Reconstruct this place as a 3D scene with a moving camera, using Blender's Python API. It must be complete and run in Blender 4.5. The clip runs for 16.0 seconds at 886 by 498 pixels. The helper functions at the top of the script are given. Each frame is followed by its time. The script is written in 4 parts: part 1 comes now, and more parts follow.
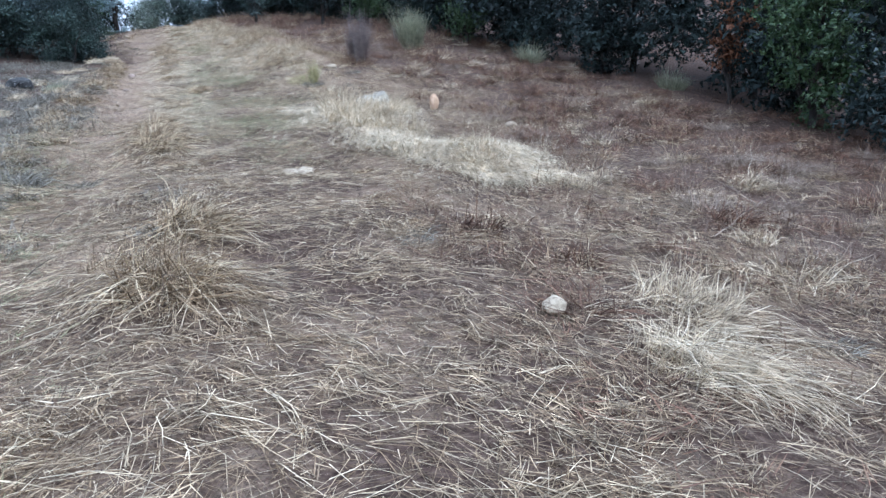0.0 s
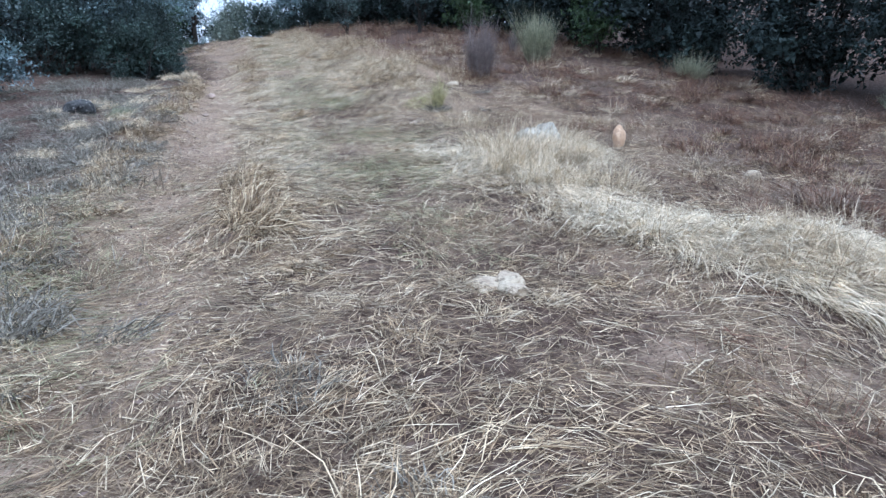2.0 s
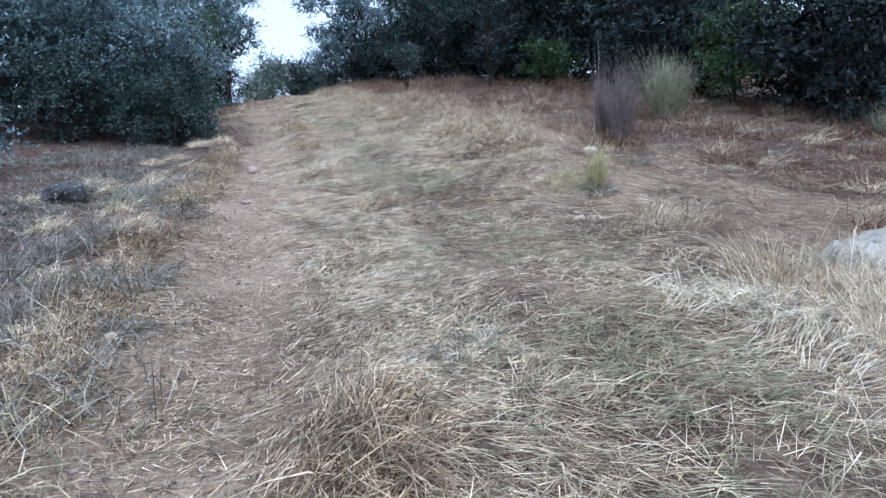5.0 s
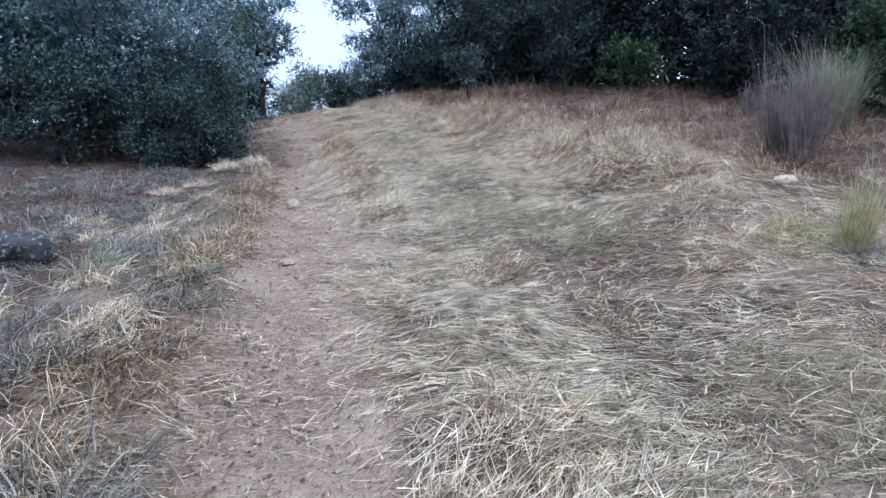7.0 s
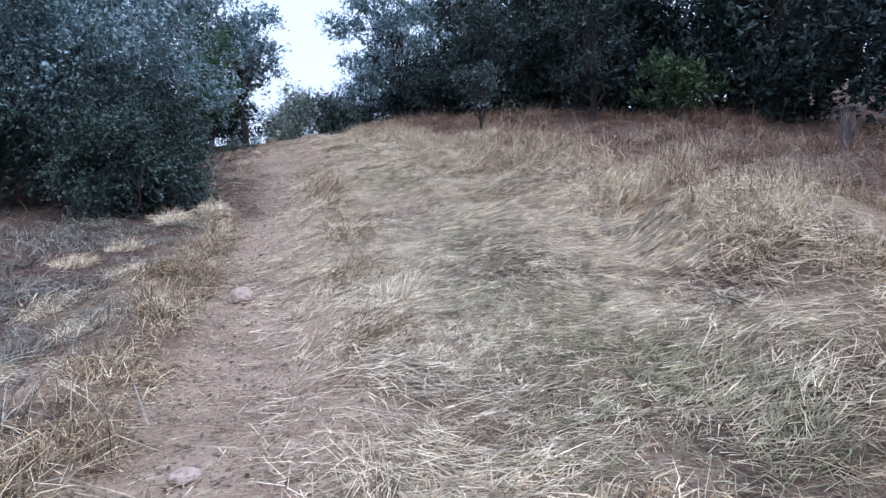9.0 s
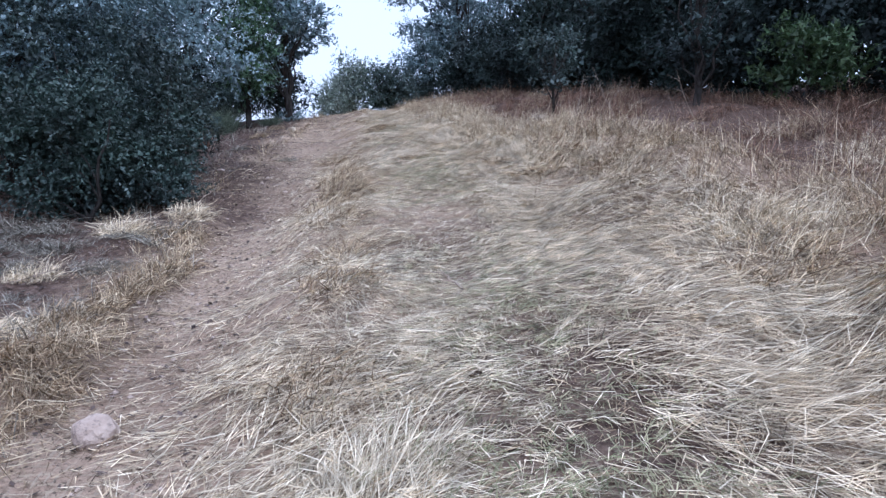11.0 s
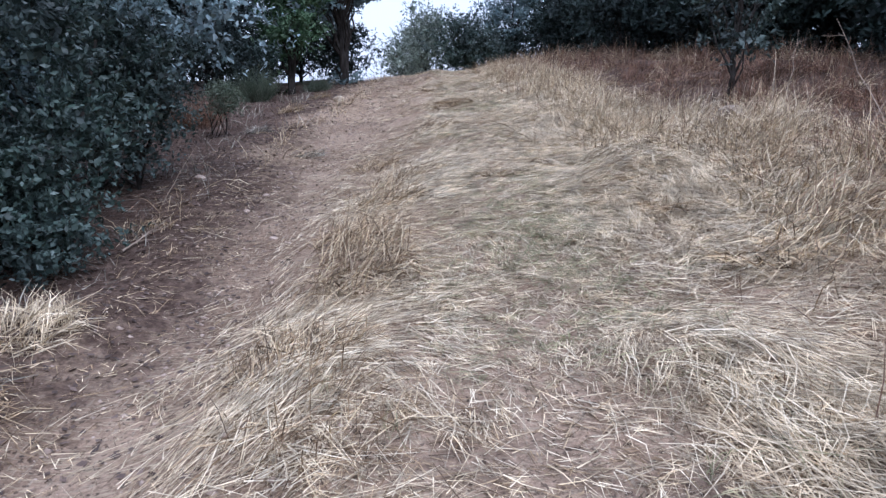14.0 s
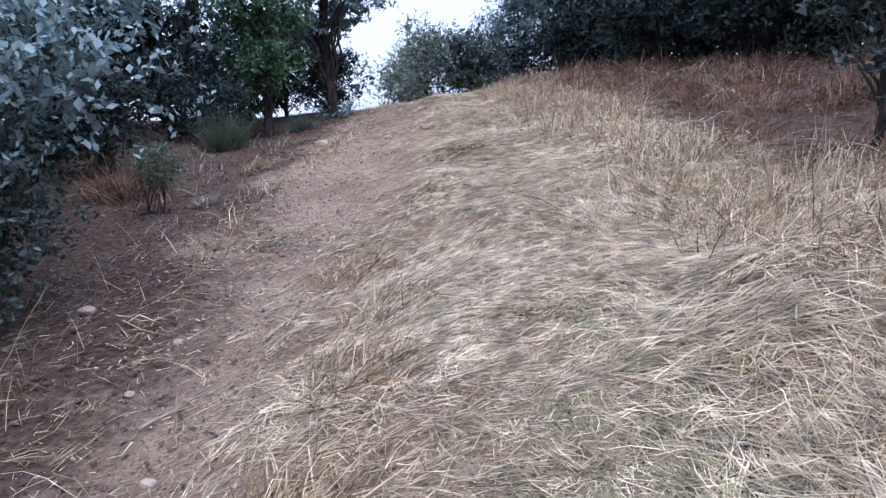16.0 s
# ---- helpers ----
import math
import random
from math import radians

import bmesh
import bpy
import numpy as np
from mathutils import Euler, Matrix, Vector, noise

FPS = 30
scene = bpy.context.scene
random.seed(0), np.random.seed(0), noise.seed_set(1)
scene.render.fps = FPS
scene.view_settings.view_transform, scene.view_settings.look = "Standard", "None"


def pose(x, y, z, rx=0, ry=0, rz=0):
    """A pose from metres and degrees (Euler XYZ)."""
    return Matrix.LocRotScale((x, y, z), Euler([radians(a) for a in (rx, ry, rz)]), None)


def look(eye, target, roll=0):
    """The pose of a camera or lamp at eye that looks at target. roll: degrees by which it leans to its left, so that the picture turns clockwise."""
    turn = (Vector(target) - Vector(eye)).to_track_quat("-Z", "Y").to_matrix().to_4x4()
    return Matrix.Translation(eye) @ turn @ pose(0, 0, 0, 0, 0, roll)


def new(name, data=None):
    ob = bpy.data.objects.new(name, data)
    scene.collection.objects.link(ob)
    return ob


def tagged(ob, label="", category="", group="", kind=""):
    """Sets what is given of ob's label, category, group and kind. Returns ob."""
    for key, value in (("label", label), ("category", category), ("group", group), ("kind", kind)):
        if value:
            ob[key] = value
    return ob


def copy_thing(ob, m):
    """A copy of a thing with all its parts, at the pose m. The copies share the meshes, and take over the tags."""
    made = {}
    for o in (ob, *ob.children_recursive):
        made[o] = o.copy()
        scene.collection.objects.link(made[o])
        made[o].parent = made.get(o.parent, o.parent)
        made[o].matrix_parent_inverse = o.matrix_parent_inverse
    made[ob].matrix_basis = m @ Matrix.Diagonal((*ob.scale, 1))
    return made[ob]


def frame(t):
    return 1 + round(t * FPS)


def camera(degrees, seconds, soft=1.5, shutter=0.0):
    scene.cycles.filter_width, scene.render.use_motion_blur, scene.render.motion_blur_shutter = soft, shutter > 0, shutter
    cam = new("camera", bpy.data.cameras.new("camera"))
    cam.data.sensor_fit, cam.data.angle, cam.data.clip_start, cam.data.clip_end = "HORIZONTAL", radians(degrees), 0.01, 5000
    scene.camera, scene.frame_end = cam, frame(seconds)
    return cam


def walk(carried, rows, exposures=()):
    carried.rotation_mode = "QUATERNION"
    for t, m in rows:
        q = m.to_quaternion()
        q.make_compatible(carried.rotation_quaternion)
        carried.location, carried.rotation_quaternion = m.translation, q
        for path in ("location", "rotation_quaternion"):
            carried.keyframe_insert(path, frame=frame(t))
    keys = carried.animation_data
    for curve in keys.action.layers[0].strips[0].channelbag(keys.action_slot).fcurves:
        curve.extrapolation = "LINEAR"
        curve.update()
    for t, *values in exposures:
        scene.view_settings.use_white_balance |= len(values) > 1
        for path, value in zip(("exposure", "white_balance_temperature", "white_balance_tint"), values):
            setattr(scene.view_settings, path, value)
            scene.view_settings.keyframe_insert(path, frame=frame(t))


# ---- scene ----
# A walk up a grassy farm track between holm oaks, under an overcast sky.
cam = camera(68.0, 16.0, soft=1.4)
PATH = [
    (0, (0.001, 0.000, 1.362), (0.745, 1.784, 0.848), 0.31),
    (0.5, (0.059, 0.998, 1.355), (0.760, 2.800, 0.843), 1.73),
    (1, (0.004, 2.079, 1.359), (0.648, 3.902, 0.849), 1.21),
    (1.5, (-0.133, 2.972, 1.473), (0.459, 4.818, 0.981), 0.08),
    (2, (-0.205, 3.856, 1.538), (0.368, 5.709, 1.051), 0.22),
    (2.5, (-0.283, 4.681, 1.571), (0.269, 6.544, 1.101), 0.54),
    (3, (-0.322, 5.554, 1.593), (0.198, 7.444, 1.198), 0.82),
    (3.5, (-0.438, 6.247, 1.645), (0.097, 8.147, 1.320), 0.20),
    (3.7, (-0.465, 6.465, 1.681), (0.072, 8.362, 1.347), -0.27),
    (5.8, (-0.502, 9.309, 1.711), (-0.015, 11.222, 1.391), -0.36),
    (6, (-0.548, 9.596, 1.742), (-0.072, 11.511, 1.418), -0.29),
    (6.5, (-0.575, 10.398, 1.774), (-0.135, 12.323, 1.457), -0.22),
    (7, (-0.620, 11.135, 1.830), (-0.196, 13.069, 1.543), -0.76),
    (7.5, (-0.600, 11.884, 1.911), (-0.193, 13.825, 1.653), -1.37),
    (8, (-0.576, 12.572, 1.964), (-0.175, 14.516, 1.721), -1.63),
    (8.5, (-0.408, 13.214, 2.041), (0.022, 15.152, 1.799), -1.36),
    (9, (-0.271, 13.857, 2.142), (0.167, 15.795, 1.921), -0.95),
    (9.2, (-0.221, 14.112, 2.188), (0.224, 16.050, 1.977), -0.47),
    (11.3, (0.417, 16.691, 2.482), (0.622, 18.658, 2.180), 0.84),
    (11.5, (0.427, 16.940, 2.539), (0.599, 18.909, 2.238), 0.74),
    (12, (0.501, 17.634, 2.592), (0.595, 19.611, 2.300), 1.13),
    (12.5, (0.514, 18.329, 2.667), (0.549, 20.309, 2.387), 0.66),
    (13, (0.550, 18.955, 2.740), (0.559, 20.937, 2.473), 0.63),
    (13.5, (0.559, 19.624, 2.806), (0.553, 21.601, 2.505), 1.06),
    (14, (0.598, 20.240, 2.862), (0.632, 22.192, 2.429), 2.13),
    (14.5, (0.602, 20.815, 2.927), (0.646, 22.746, 2.408), 1.64),
    (15, (0.626, 21.404, 3.018), (0.650, 23.332, 2.487), -0.31),
    (15.5, (0.676, 22.016, 3.137), (0.666, 23.965, 2.685), -1.80),
    (16, (0.633, 22.579, 3.253), (0.631, 24.540, 2.856), -1.21),
]
walk(cam, [(t, look(eye, target, roll)) for t, eye, target, roll in PATH], [(0.0, 0.57, 4960, 10.5), (2.5, 0.52, 4940, 10.5), (6.5, 0.44, 4960, 13), (8.0, 0.42, 5000, 14.5), (9.0, 0.45, 5080, 17), (11.5, 0.39, 5020, 18), (12.5, 0.40, 5020, 18), (14.5, 0.38, 5330, 20), (16.0, 0.45, 5230, 20.5)])

# ---- light ----
world = bpy.data.worlds.new("overcast_sky")
scene.world = world
world.use_nodes = True
wn, wl = world.node_tree.nodes, world.node_tree.links
wn.clear()
sky = wn.new("ShaderNodeTexSky")
sky.sky_type, sky.sun_disc = "NISHITA", False
sky.sun_elevation, sky.sun_rotation = radians(56), radians(220)
sky.air_density, sky.dust_density, sky.ozone_density = 1.0, 4.0, 1.0
cloud = wn.new("ShaderNodeMixRGB")
cloud.inputs[0].default_value = 0.62
cloud.inputs[2].default_value = (10.3, 10.9, 11.6, 1)
back = wn.new("ShaderNodeBackground")
back.inputs[1].default_value = 0.11
wout = wn.new("ShaderNodeOutputWorld")
wl.new(sky.outputs[0], cloud.inputs[1])
wl.new(cloud.outputs[0], back.inputs[0])
wl.new(back.outputs[0], wout.inputs[0])
sun_data = bpy.data.lights.new("sun", "SUN")
sun_data.energy, sun_data.angle, sun_data.color = 1.9, radians(30), (1.0, 0.97, 0.93)
sun = new("sun", sun_data)
sun.rotation_euler = (radians(34), 0, radians(220 - 180))

# ---- materials ----
def base_material(name, rough=0.8, spec=0.2):
    m = bpy.data.materials.new(name)
    m.use_nodes = True
    b = m.node_tree.nodes["Principled BSDF"]
    b.inputs["Roughness"].default_value = rough
    b.inputs["Specular IOR Level"].default_value = spec
    return m, m.node_tree.nodes, m.node_tree.links, b


def ramp_node(nodes, stops):
    r = nodes.new("ShaderNodeValToRGB")
    while len(r.color_ramp.elements) < len(stops):
        r.color_ramp.elements.new(0.5)
    for e, (at, c) in zip(r.color_ramp.elements, stops):
        e.position, e.color = at, (*c, 1)
    return r


def noise_node(nodes, links, scale, detail=4.0, stretch=None, rough=0.55):
    c = nodes.new("ShaderNodeNewGeometry")
    n = nodes.new("ShaderNodeTexNoise")
    n.inputs["Scale"].default_value, n.inputs["Detail"].default_value, n.inputs["Roughness"].default_value = scale, detail, rough
    if stretch:
        v = nodes.new("ShaderNodeVectorMath")
        v.operation = "MULTIPLY"
        v.inputs[1].default_value = stretch
        links.new(c.outputs["Position"], v.inputs[0])
        links.new(v.outputs[0], n.inputs["Vector"])
    else:
        links.new(c.outputs["Position"], n.inputs["Vector"])
    return n


def mix_node(nodes, links, fac, a, b, kind="MIX"):
    m = nodes.new("ShaderNodeMixRGB")
    m.blend_type = kind
    for sock, v in ((m.inputs[0], fac), (m.inputs[1], a), (m.inputs[2], b)):
        if isinstance(v, (int, float)):
            sock.default_value = v
        elif isinstance(v, tuple):
            sock.default_value = (*v, 1)
        else:
            links.new(v, sock)
    return m


def blade_material(name, stops, patch, patch_amount=0.5, patch_scale=0.9, rough=0.6, thin=0.25, spec=0.3, clump=9.0):
    """Leaves and stalks: a colour of its own for each blade, drifting in patches over the ground."""
    m, n, l, b = base_material(name, rough, spec)
    geo = n.new("ShaderNodeNewGeometry")
    r = ramp_node(n, stops)
    l.new(geo.outputs["Random Per Island"], r.inputs[0])
    big = noise_node(n, l, patch_scale, 3.0)
    cut = ramp_node(n, [(0.42, (0, 0, 0)), (0.66, (1, 1, 1))])
    l.new(big.outputs[0], cut.inputs[0])
    amount = n.new("ShaderNodeMath")
    amount.operation = "MULTIPLY"
    amount.inputs[1].default_value = patch_amount
    l.new(cut.outputs[0], amount.inputs[0])
    mixed = mix_node(n, l, amount.outputs[0], r.outputs[0], patch)
    # Clumps multiplied lighter and darker, in place of weak relief shading.
    fine = noise_node(n, l, clump, 4.0 if clump > 5 else 1.5, rough=0.65)
    low, high = (0.5, 1.35) if clump > 5 else (0.4, 1.4)
    shade = ramp_node(n, [(0.34, (low, low, low)), (0.66, (high, high, high))])
    l.new(fine.outputs[0], shade.inputs[0])
    final = mix_node(n, l, 1.0, mixed.outputs[0], shade.outputs[0], "MULTIPLY")
    l.new(final.outputs[0], b.inputs["Base Color"])
    if thin:
        t = n.new("ShaderNodeBsdfTranslucent")
        l.new(final.outputs[0], t.inputs[0])
        s = n.new("ShaderNodeMixShader")
        s.inputs[0].default_value = thin
        l.new(b.outputs[0], s.inputs[1])
        l.new(t.outputs[0], s.inputs[2])
        l.new(s.outputs[0], n["Material Output"].inputs[0])
    return m


def rock_material(name, low, high, spots, bump=0.5):
    m, n, l, b = base_material(name, 0.85, 0.25)
    a = noise_node(n, l, 9.0, 6.0)
    r = ramp_node(n, [(0.3, low), (0.7, high)])
    l.new(a.outputs[0], r.inputs[0])
    s = noise_node(n, l, 28.0, 3.0)
    sr = ramp_node(n, [(0.56, (0, 0, 0)), (0.64, (1, 1, 1))])
    l.new(s.outputs[0], sr.inputs[0])
    mx = mix_node(n, l, sr.outputs[0], r.outputs[0], spots)
    l.new(mx.outputs[0], b.inputs["Base Color"])
    bp = n.new("ShaderNodeBump")
    bp.inputs["Strength"].default_value, bp.inputs["Distance"].default_value = bump, 0.02
    f = noise_node(n, l, 40.0, 6.0)
    l.new(f.outputs[0], bp.inputs["Height"])
    l.new(bp.outputs[0], b.inputs["Normal"])
    return m


def soil_material():
    m, n, l, b = base_material("soil_with_straw_litter", 0.95, 0.1)
    a = noise_node(n, l, 1.3, 5.0)
    r = ramp_node(n, [(0.3, (0.21, 0.15, 0.108)), (0.5, (0.34, 0.252, 0.182)), (0.72, (0.46, 0.355, 0.262))])
    l.new(a.outputs[0], r.inputs[0])
    grit = noise_node(n, l, 38.0, 5.0, rough=0.7)
    gr = ramp_node(n, [(0.3, (0.6, 0.58, 0.56)), (0.7, (1.25, 1.22, 1.2))])
    l.new(grit.outputs[0], gr.inputs[0])
    c1 = mix_node(n, l, 1.0, r.outputs[0], gr.outputs[0], "MULTIPLY")
    chaff = noise_node(n, l, 14.0, 4.0, (1.0, 5.0, 1.0))
    cr = ramp_node(n, [(0.55, (0, 0, 0)), (0.63, (1, 1, 1))])
    l.new(chaff.outputs[0], cr.inputs[0])
    c2 = mix_node(n, l, cr.outputs[0], c1.outputs[0], (0.42, 0.335, 0.235))
    for wide, tint in (((70.0, 9.0, 20.0), (0.42, 0.35, 0.26)), ((8.0, 64.0, 20.0), (0.38, 0.31, 0.225)), ((40.0, 44.0, 20.0), (0.055, 0.042, 0.035))):
        straw = noise_node(n, l, 1.0, 2.0, wide)
        sr = ramp_node(n, [(0.6, (0, 0, 0)), (0.66, (0.7, 0.7, 0.7))])
        l.new(straw.outputs[0], sr.inputs[0])
        c2 = mix_node(n, l, sr.outputs[0], c2.outputs[0], tint)
    # Dark soil colour: leaf mould, and shade under plants painted in with it.
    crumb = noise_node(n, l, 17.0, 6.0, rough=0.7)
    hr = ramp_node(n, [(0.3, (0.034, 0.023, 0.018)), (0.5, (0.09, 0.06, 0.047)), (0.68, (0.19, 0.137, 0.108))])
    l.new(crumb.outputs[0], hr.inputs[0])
    soil_darkness = n.new("ShaderNodeAttribute")
    soil_darkness.attribute_name = "mould_shade"
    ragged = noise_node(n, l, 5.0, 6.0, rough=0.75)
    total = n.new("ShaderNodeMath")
    l.new(soil_darkness.outputs["Fac"], total.inputs[0])
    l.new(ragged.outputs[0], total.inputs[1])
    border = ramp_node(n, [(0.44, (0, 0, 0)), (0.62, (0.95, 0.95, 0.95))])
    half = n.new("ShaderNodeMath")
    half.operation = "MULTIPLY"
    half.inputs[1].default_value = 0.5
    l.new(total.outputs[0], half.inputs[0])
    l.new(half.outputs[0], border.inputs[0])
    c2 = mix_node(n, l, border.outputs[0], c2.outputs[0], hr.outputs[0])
    l.new(c2.outputs[0], b.inputs["Base Color"])
    bp = n.new("ShaderNodeBump")
    bp.inputs["Strength"].default_value, bp.inputs["Distance"].default_value = 0.9, 0.03
    l.new(grit.outputs[0], bp.inputs["Height"])
    l.new(bp.outputs[0], b.inputs["Normal"])
    return m


def bark_material():
    m, n, l, b = base_material("oak_bark", 0.95, 0.1)
    a = noise_node(n, l, 14.0, 5.0, (1.0, 1.0, 0.3))
    r = ramp_node(n, [(0.3, (0.018, 0.016, 0.014)), (0.7, (0.07, 0.062, 0.055))])
    l.new(a.outputs[0], r.inputs[0])
    l.new(r.outputs[0], b.inputs["Base Color"])
    bp = n.new("ShaderNodeBump")
    bp.inputs["Strength"].default_value, bp.inputs["Distance"].default_value = 0.8, 0.03
    l.new(a.outputs[0], bp.inputs["Height"])
    l.new(bp.outputs[0], b.inputs["Normal"])
    return m


SOIL, BARK = soil_material(), bark_material()
STRAW = blade_material("pale_straw", [(0.0, (0.0618, 0.039, 0.0231)), (0.3, (0.186, 0.125, 0.0704)), (0.6, (0.433, 0.315, 0.183)), (0.82, (0.752, 0.61, 0.389)), (1.0, (0.907, 0.79, 0.556))], (0.216, 0.155, 0.0926), 0.5, 1.6, thin=0.08)
TRODDEN = blade_material("trodden_straw", [(0.0, (0.0515, 0.036, 0.0241)), (0.4, (0.174, 0.125, 0.0787)), (0.75, (0.37, 0.28, 0.176)), (1.0, (0.68, 0.56, 0.389))], (0.206, 0.15, 0.0972), 0.5, 1.1, thin=0.05)
SILVER = blade_material("silver_straw", [(0.0, (0.206, 0.16, 0.102)), (0.3, (0.546, 0.44, 0.283)), (0.7, (0.814, 0.69, 0.481)), (1.0, (0.94, 0.84, 0.639))], (0.433, 0.335, 0.213), 0.5, 1.8, thin=0.08)
WHITE = blade_material("bleached_grass", [(0.0, (0.268, 0.21, 0.129)), (0.35, (0.639, 0.54, 0.379)), (1.0, (0.916, 0.82, 0.62))], (0.576, 0.49, 0.343), 0.3, 2.0, thin=0.1)
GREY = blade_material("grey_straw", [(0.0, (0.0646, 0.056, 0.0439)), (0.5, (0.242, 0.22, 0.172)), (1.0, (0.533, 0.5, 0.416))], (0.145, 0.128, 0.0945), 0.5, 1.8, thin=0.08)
GREEN = blade_material("thin_green_grass", [(0.0, (0.141, 0.15, 0.0718)), (0.5, (0.272, 0.275, 0.144)), (1.0, (0.465, 0.43, 0.258))], (0.424, 0.36, 0.23), 0.6, 2.0)
BROWN = blade_material("brown_dead_weed", [(0.0, (0.0382, 0.0195, 0.0127)), (0.45, (0.145, 0.0723, 0.0442)), (0.85, (0.255, 0.145, 0.0892)), (0.96, (0.357, 0.238, 0.153)), (1.0, (0.468, 0.357, 0.246))], (0.17, 0.106, 0.068), 0.6, 1.3, thin=0.08, clump=4.5)
LITTER = blade_material("leaf_litter", [(0.0, (0.055, 0.037, 0.03)), (0.5, (0.105, 0.073, 0.058)), (1.0, (0.22, 0.16, 0.13))], (0.075, 0.056, 0.046), 0.4, thin=0.0)
# OAK and the two darker oak leaves below carry light and shade as colour.
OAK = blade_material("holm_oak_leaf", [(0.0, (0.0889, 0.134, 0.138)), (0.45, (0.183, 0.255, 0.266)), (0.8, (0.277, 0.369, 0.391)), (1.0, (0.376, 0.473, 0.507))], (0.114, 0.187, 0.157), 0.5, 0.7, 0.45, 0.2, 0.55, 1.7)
WOOD = blade_material("darkened_oak_leaf", [(0.0, (0.0123, 0.02, 0.0185)), (0.5, (0.0231, 0.0357, 0.0334)), (0.9, (0.0447, 0.0628, 0.0593)), (1.0, (0.0746, 0.0983, 0.0966))], (0.0244, 0.0457, 0.0334), 0.5, 0.4, 0.6, 0.1, 0.25, 1.1)
# Holm oak leaf again, its colour lowered for foliage in part shade.
DIMOAK = blade_material("dimmed_holm_oak_leaf", [(0.0, (0.0225, 0.0378, 0.0324)), (0.5, (0.0495, 0.0747, 0.0657)), (0.9, (0.09, 0.122, 0.112)), (1.0, (0.144, 0.18, 0.171))], (0.0405, 0.072, 0.0495), 0.5, 0.7, 0.5, 0.12, 0.35, 1.7)
GREENOAK = blade_material("green_oak_leaf", [(0.0, (0.03, 0.06, 0.022)), (0.5, (0.06, 0.105, 0.04)), (1.0, (0.12, 0.17, 0.075))], (0.05, 0.085, 0.04), 0.4, 0.6, 0.45, 0.2, 0.4)
MIDGREEN = blade_material("dull_green_oak_leaf", [(0.0, (0.03, 0.065, 0.03)), (0.5, (0.065, 0.125, 0.058)), (1.0, (0.12, 0.19, 0.1))], (0.06, 0.095, 0.075), 0.4, 0.6, 0.5, 0.15, 0.3, 1.7)
RUST = blade_material("rust_dead_leaf", [(0.0, (0.12, 0.05, 0.025)), (1.0, (0.3, 0.14, 0.07))], (0.16, 0.08, 0.045), 0.5, thin=0.2)
BROOMGREEN = blade_material("broom_stem", [(0.0, (0.16, 0.17, 0.1)), (0.5, (0.33, 0.34, 0.22)), (1.0, (0.54, 0.53, 0.38))], (0.34, 0.33, 0.22), 0.4, 3.0)
BROOMGREY = blade_material("dry_broom_stem", [(0.0, (0.12, 0.095, 0.085)), (0.5, (0.22, 0.18, 0.165)), (1.0, (0.34, 0.3, 0.28))], (0.25, 0.2, 0.17), 0.4, 3.0)
YELLOW = blade_material("yellow_grass", [(0.0, (0.32, 0.29, 0.13)), (0.5, (0.48, 0.44, 0.22)), (1.0, (0.64, 0.59, 0.35))], (0.46, 0.41, 0.24), 0.3, 3.0)
PALEBUSH = blade_material("pale_crest_leaf", [(0.0, (0.13, 0.165, 0.13)), (0.5, (0.23, 0.275, 0.225)), (1.0, (0.36, 0.4, 0.34))], (0.17, 0.22, 0.16), 0.4, 1.0, 0.5, 0.25)
OLIVE = blade_material("olive_shrub_leaf", [(0.0, (0.07, 0.095, 0.06)), (0.5, (0.13, 0.16, 0.11)), (1.0, (0.22, 0.25, 0.19))], (0.1, 0.14, 0.08), 0.4, 1.0, thin=0.2)
TWIG = blade_material("dry_twig", [(0.0, (0.2, 0.15, 0.11)), (1.0, (0.42, 0.34, 0.26))], (0.3, 0.24, 0.18), 0.4, 4.0, thin=0.0)
LIMESTONE = rock_material("pale_limestone", (0.342, 0.271, 0.195), (0.589, 0.513, 0.374), (0.237, 0.19, 0.136), 0.9)
SANDSTONE = rock_material("orange_sandstone", (0.46, 0.30, 0.18), (0.62, 0.45, 0.3), (0.36, 0.25, 0.17))
GREYSTONE = rock_material("grey_slab_rock", (0.27, 0.248, 0.202), (0.45, 0.423, 0.348), (0.18, 0.167, 0.135), 0.9)
TANSTONE = rock_material("tan_rock", (0.33, 0.25, 0.195), (0.52, 0.42, 0.345), (0.27, 0.21, 0.17), 0.9)
DARKSTONE = rock_material("dark_lichen_rock", (0.03, 0.03, 0.03), (0.075, 0.075, 0.073), (0.24, 0.24, 0.23))

# ---- terrain ----
def value_noise(x, y, size, seed):
    """Smooth lattice noise in -1 to 1, with cells of the given size in metres."""
    u, v = np.asarray(x, float) / size, np.asarray(y, float) / size
    i, j = np.floor(u), np.floor(v)
    a, b = u - i, v - j
    a, b = a * a * (3 - 2 * a), b * b * (3 - 2 * b)

    def cell(p, q):
        h = np.sin(p * 127.1 + q * 311.7 + seed * 74.7) * 43758.5453
        return (h - np.floor(h)) * 2 - 1

    low = cell(i, j) * (1 - a) + cell(i + 1, j) * a
    high = cell(i, j + 1) * (1 - a) + cell(i + 1, j + 1) * a
    return low * (1 - b) + high * b


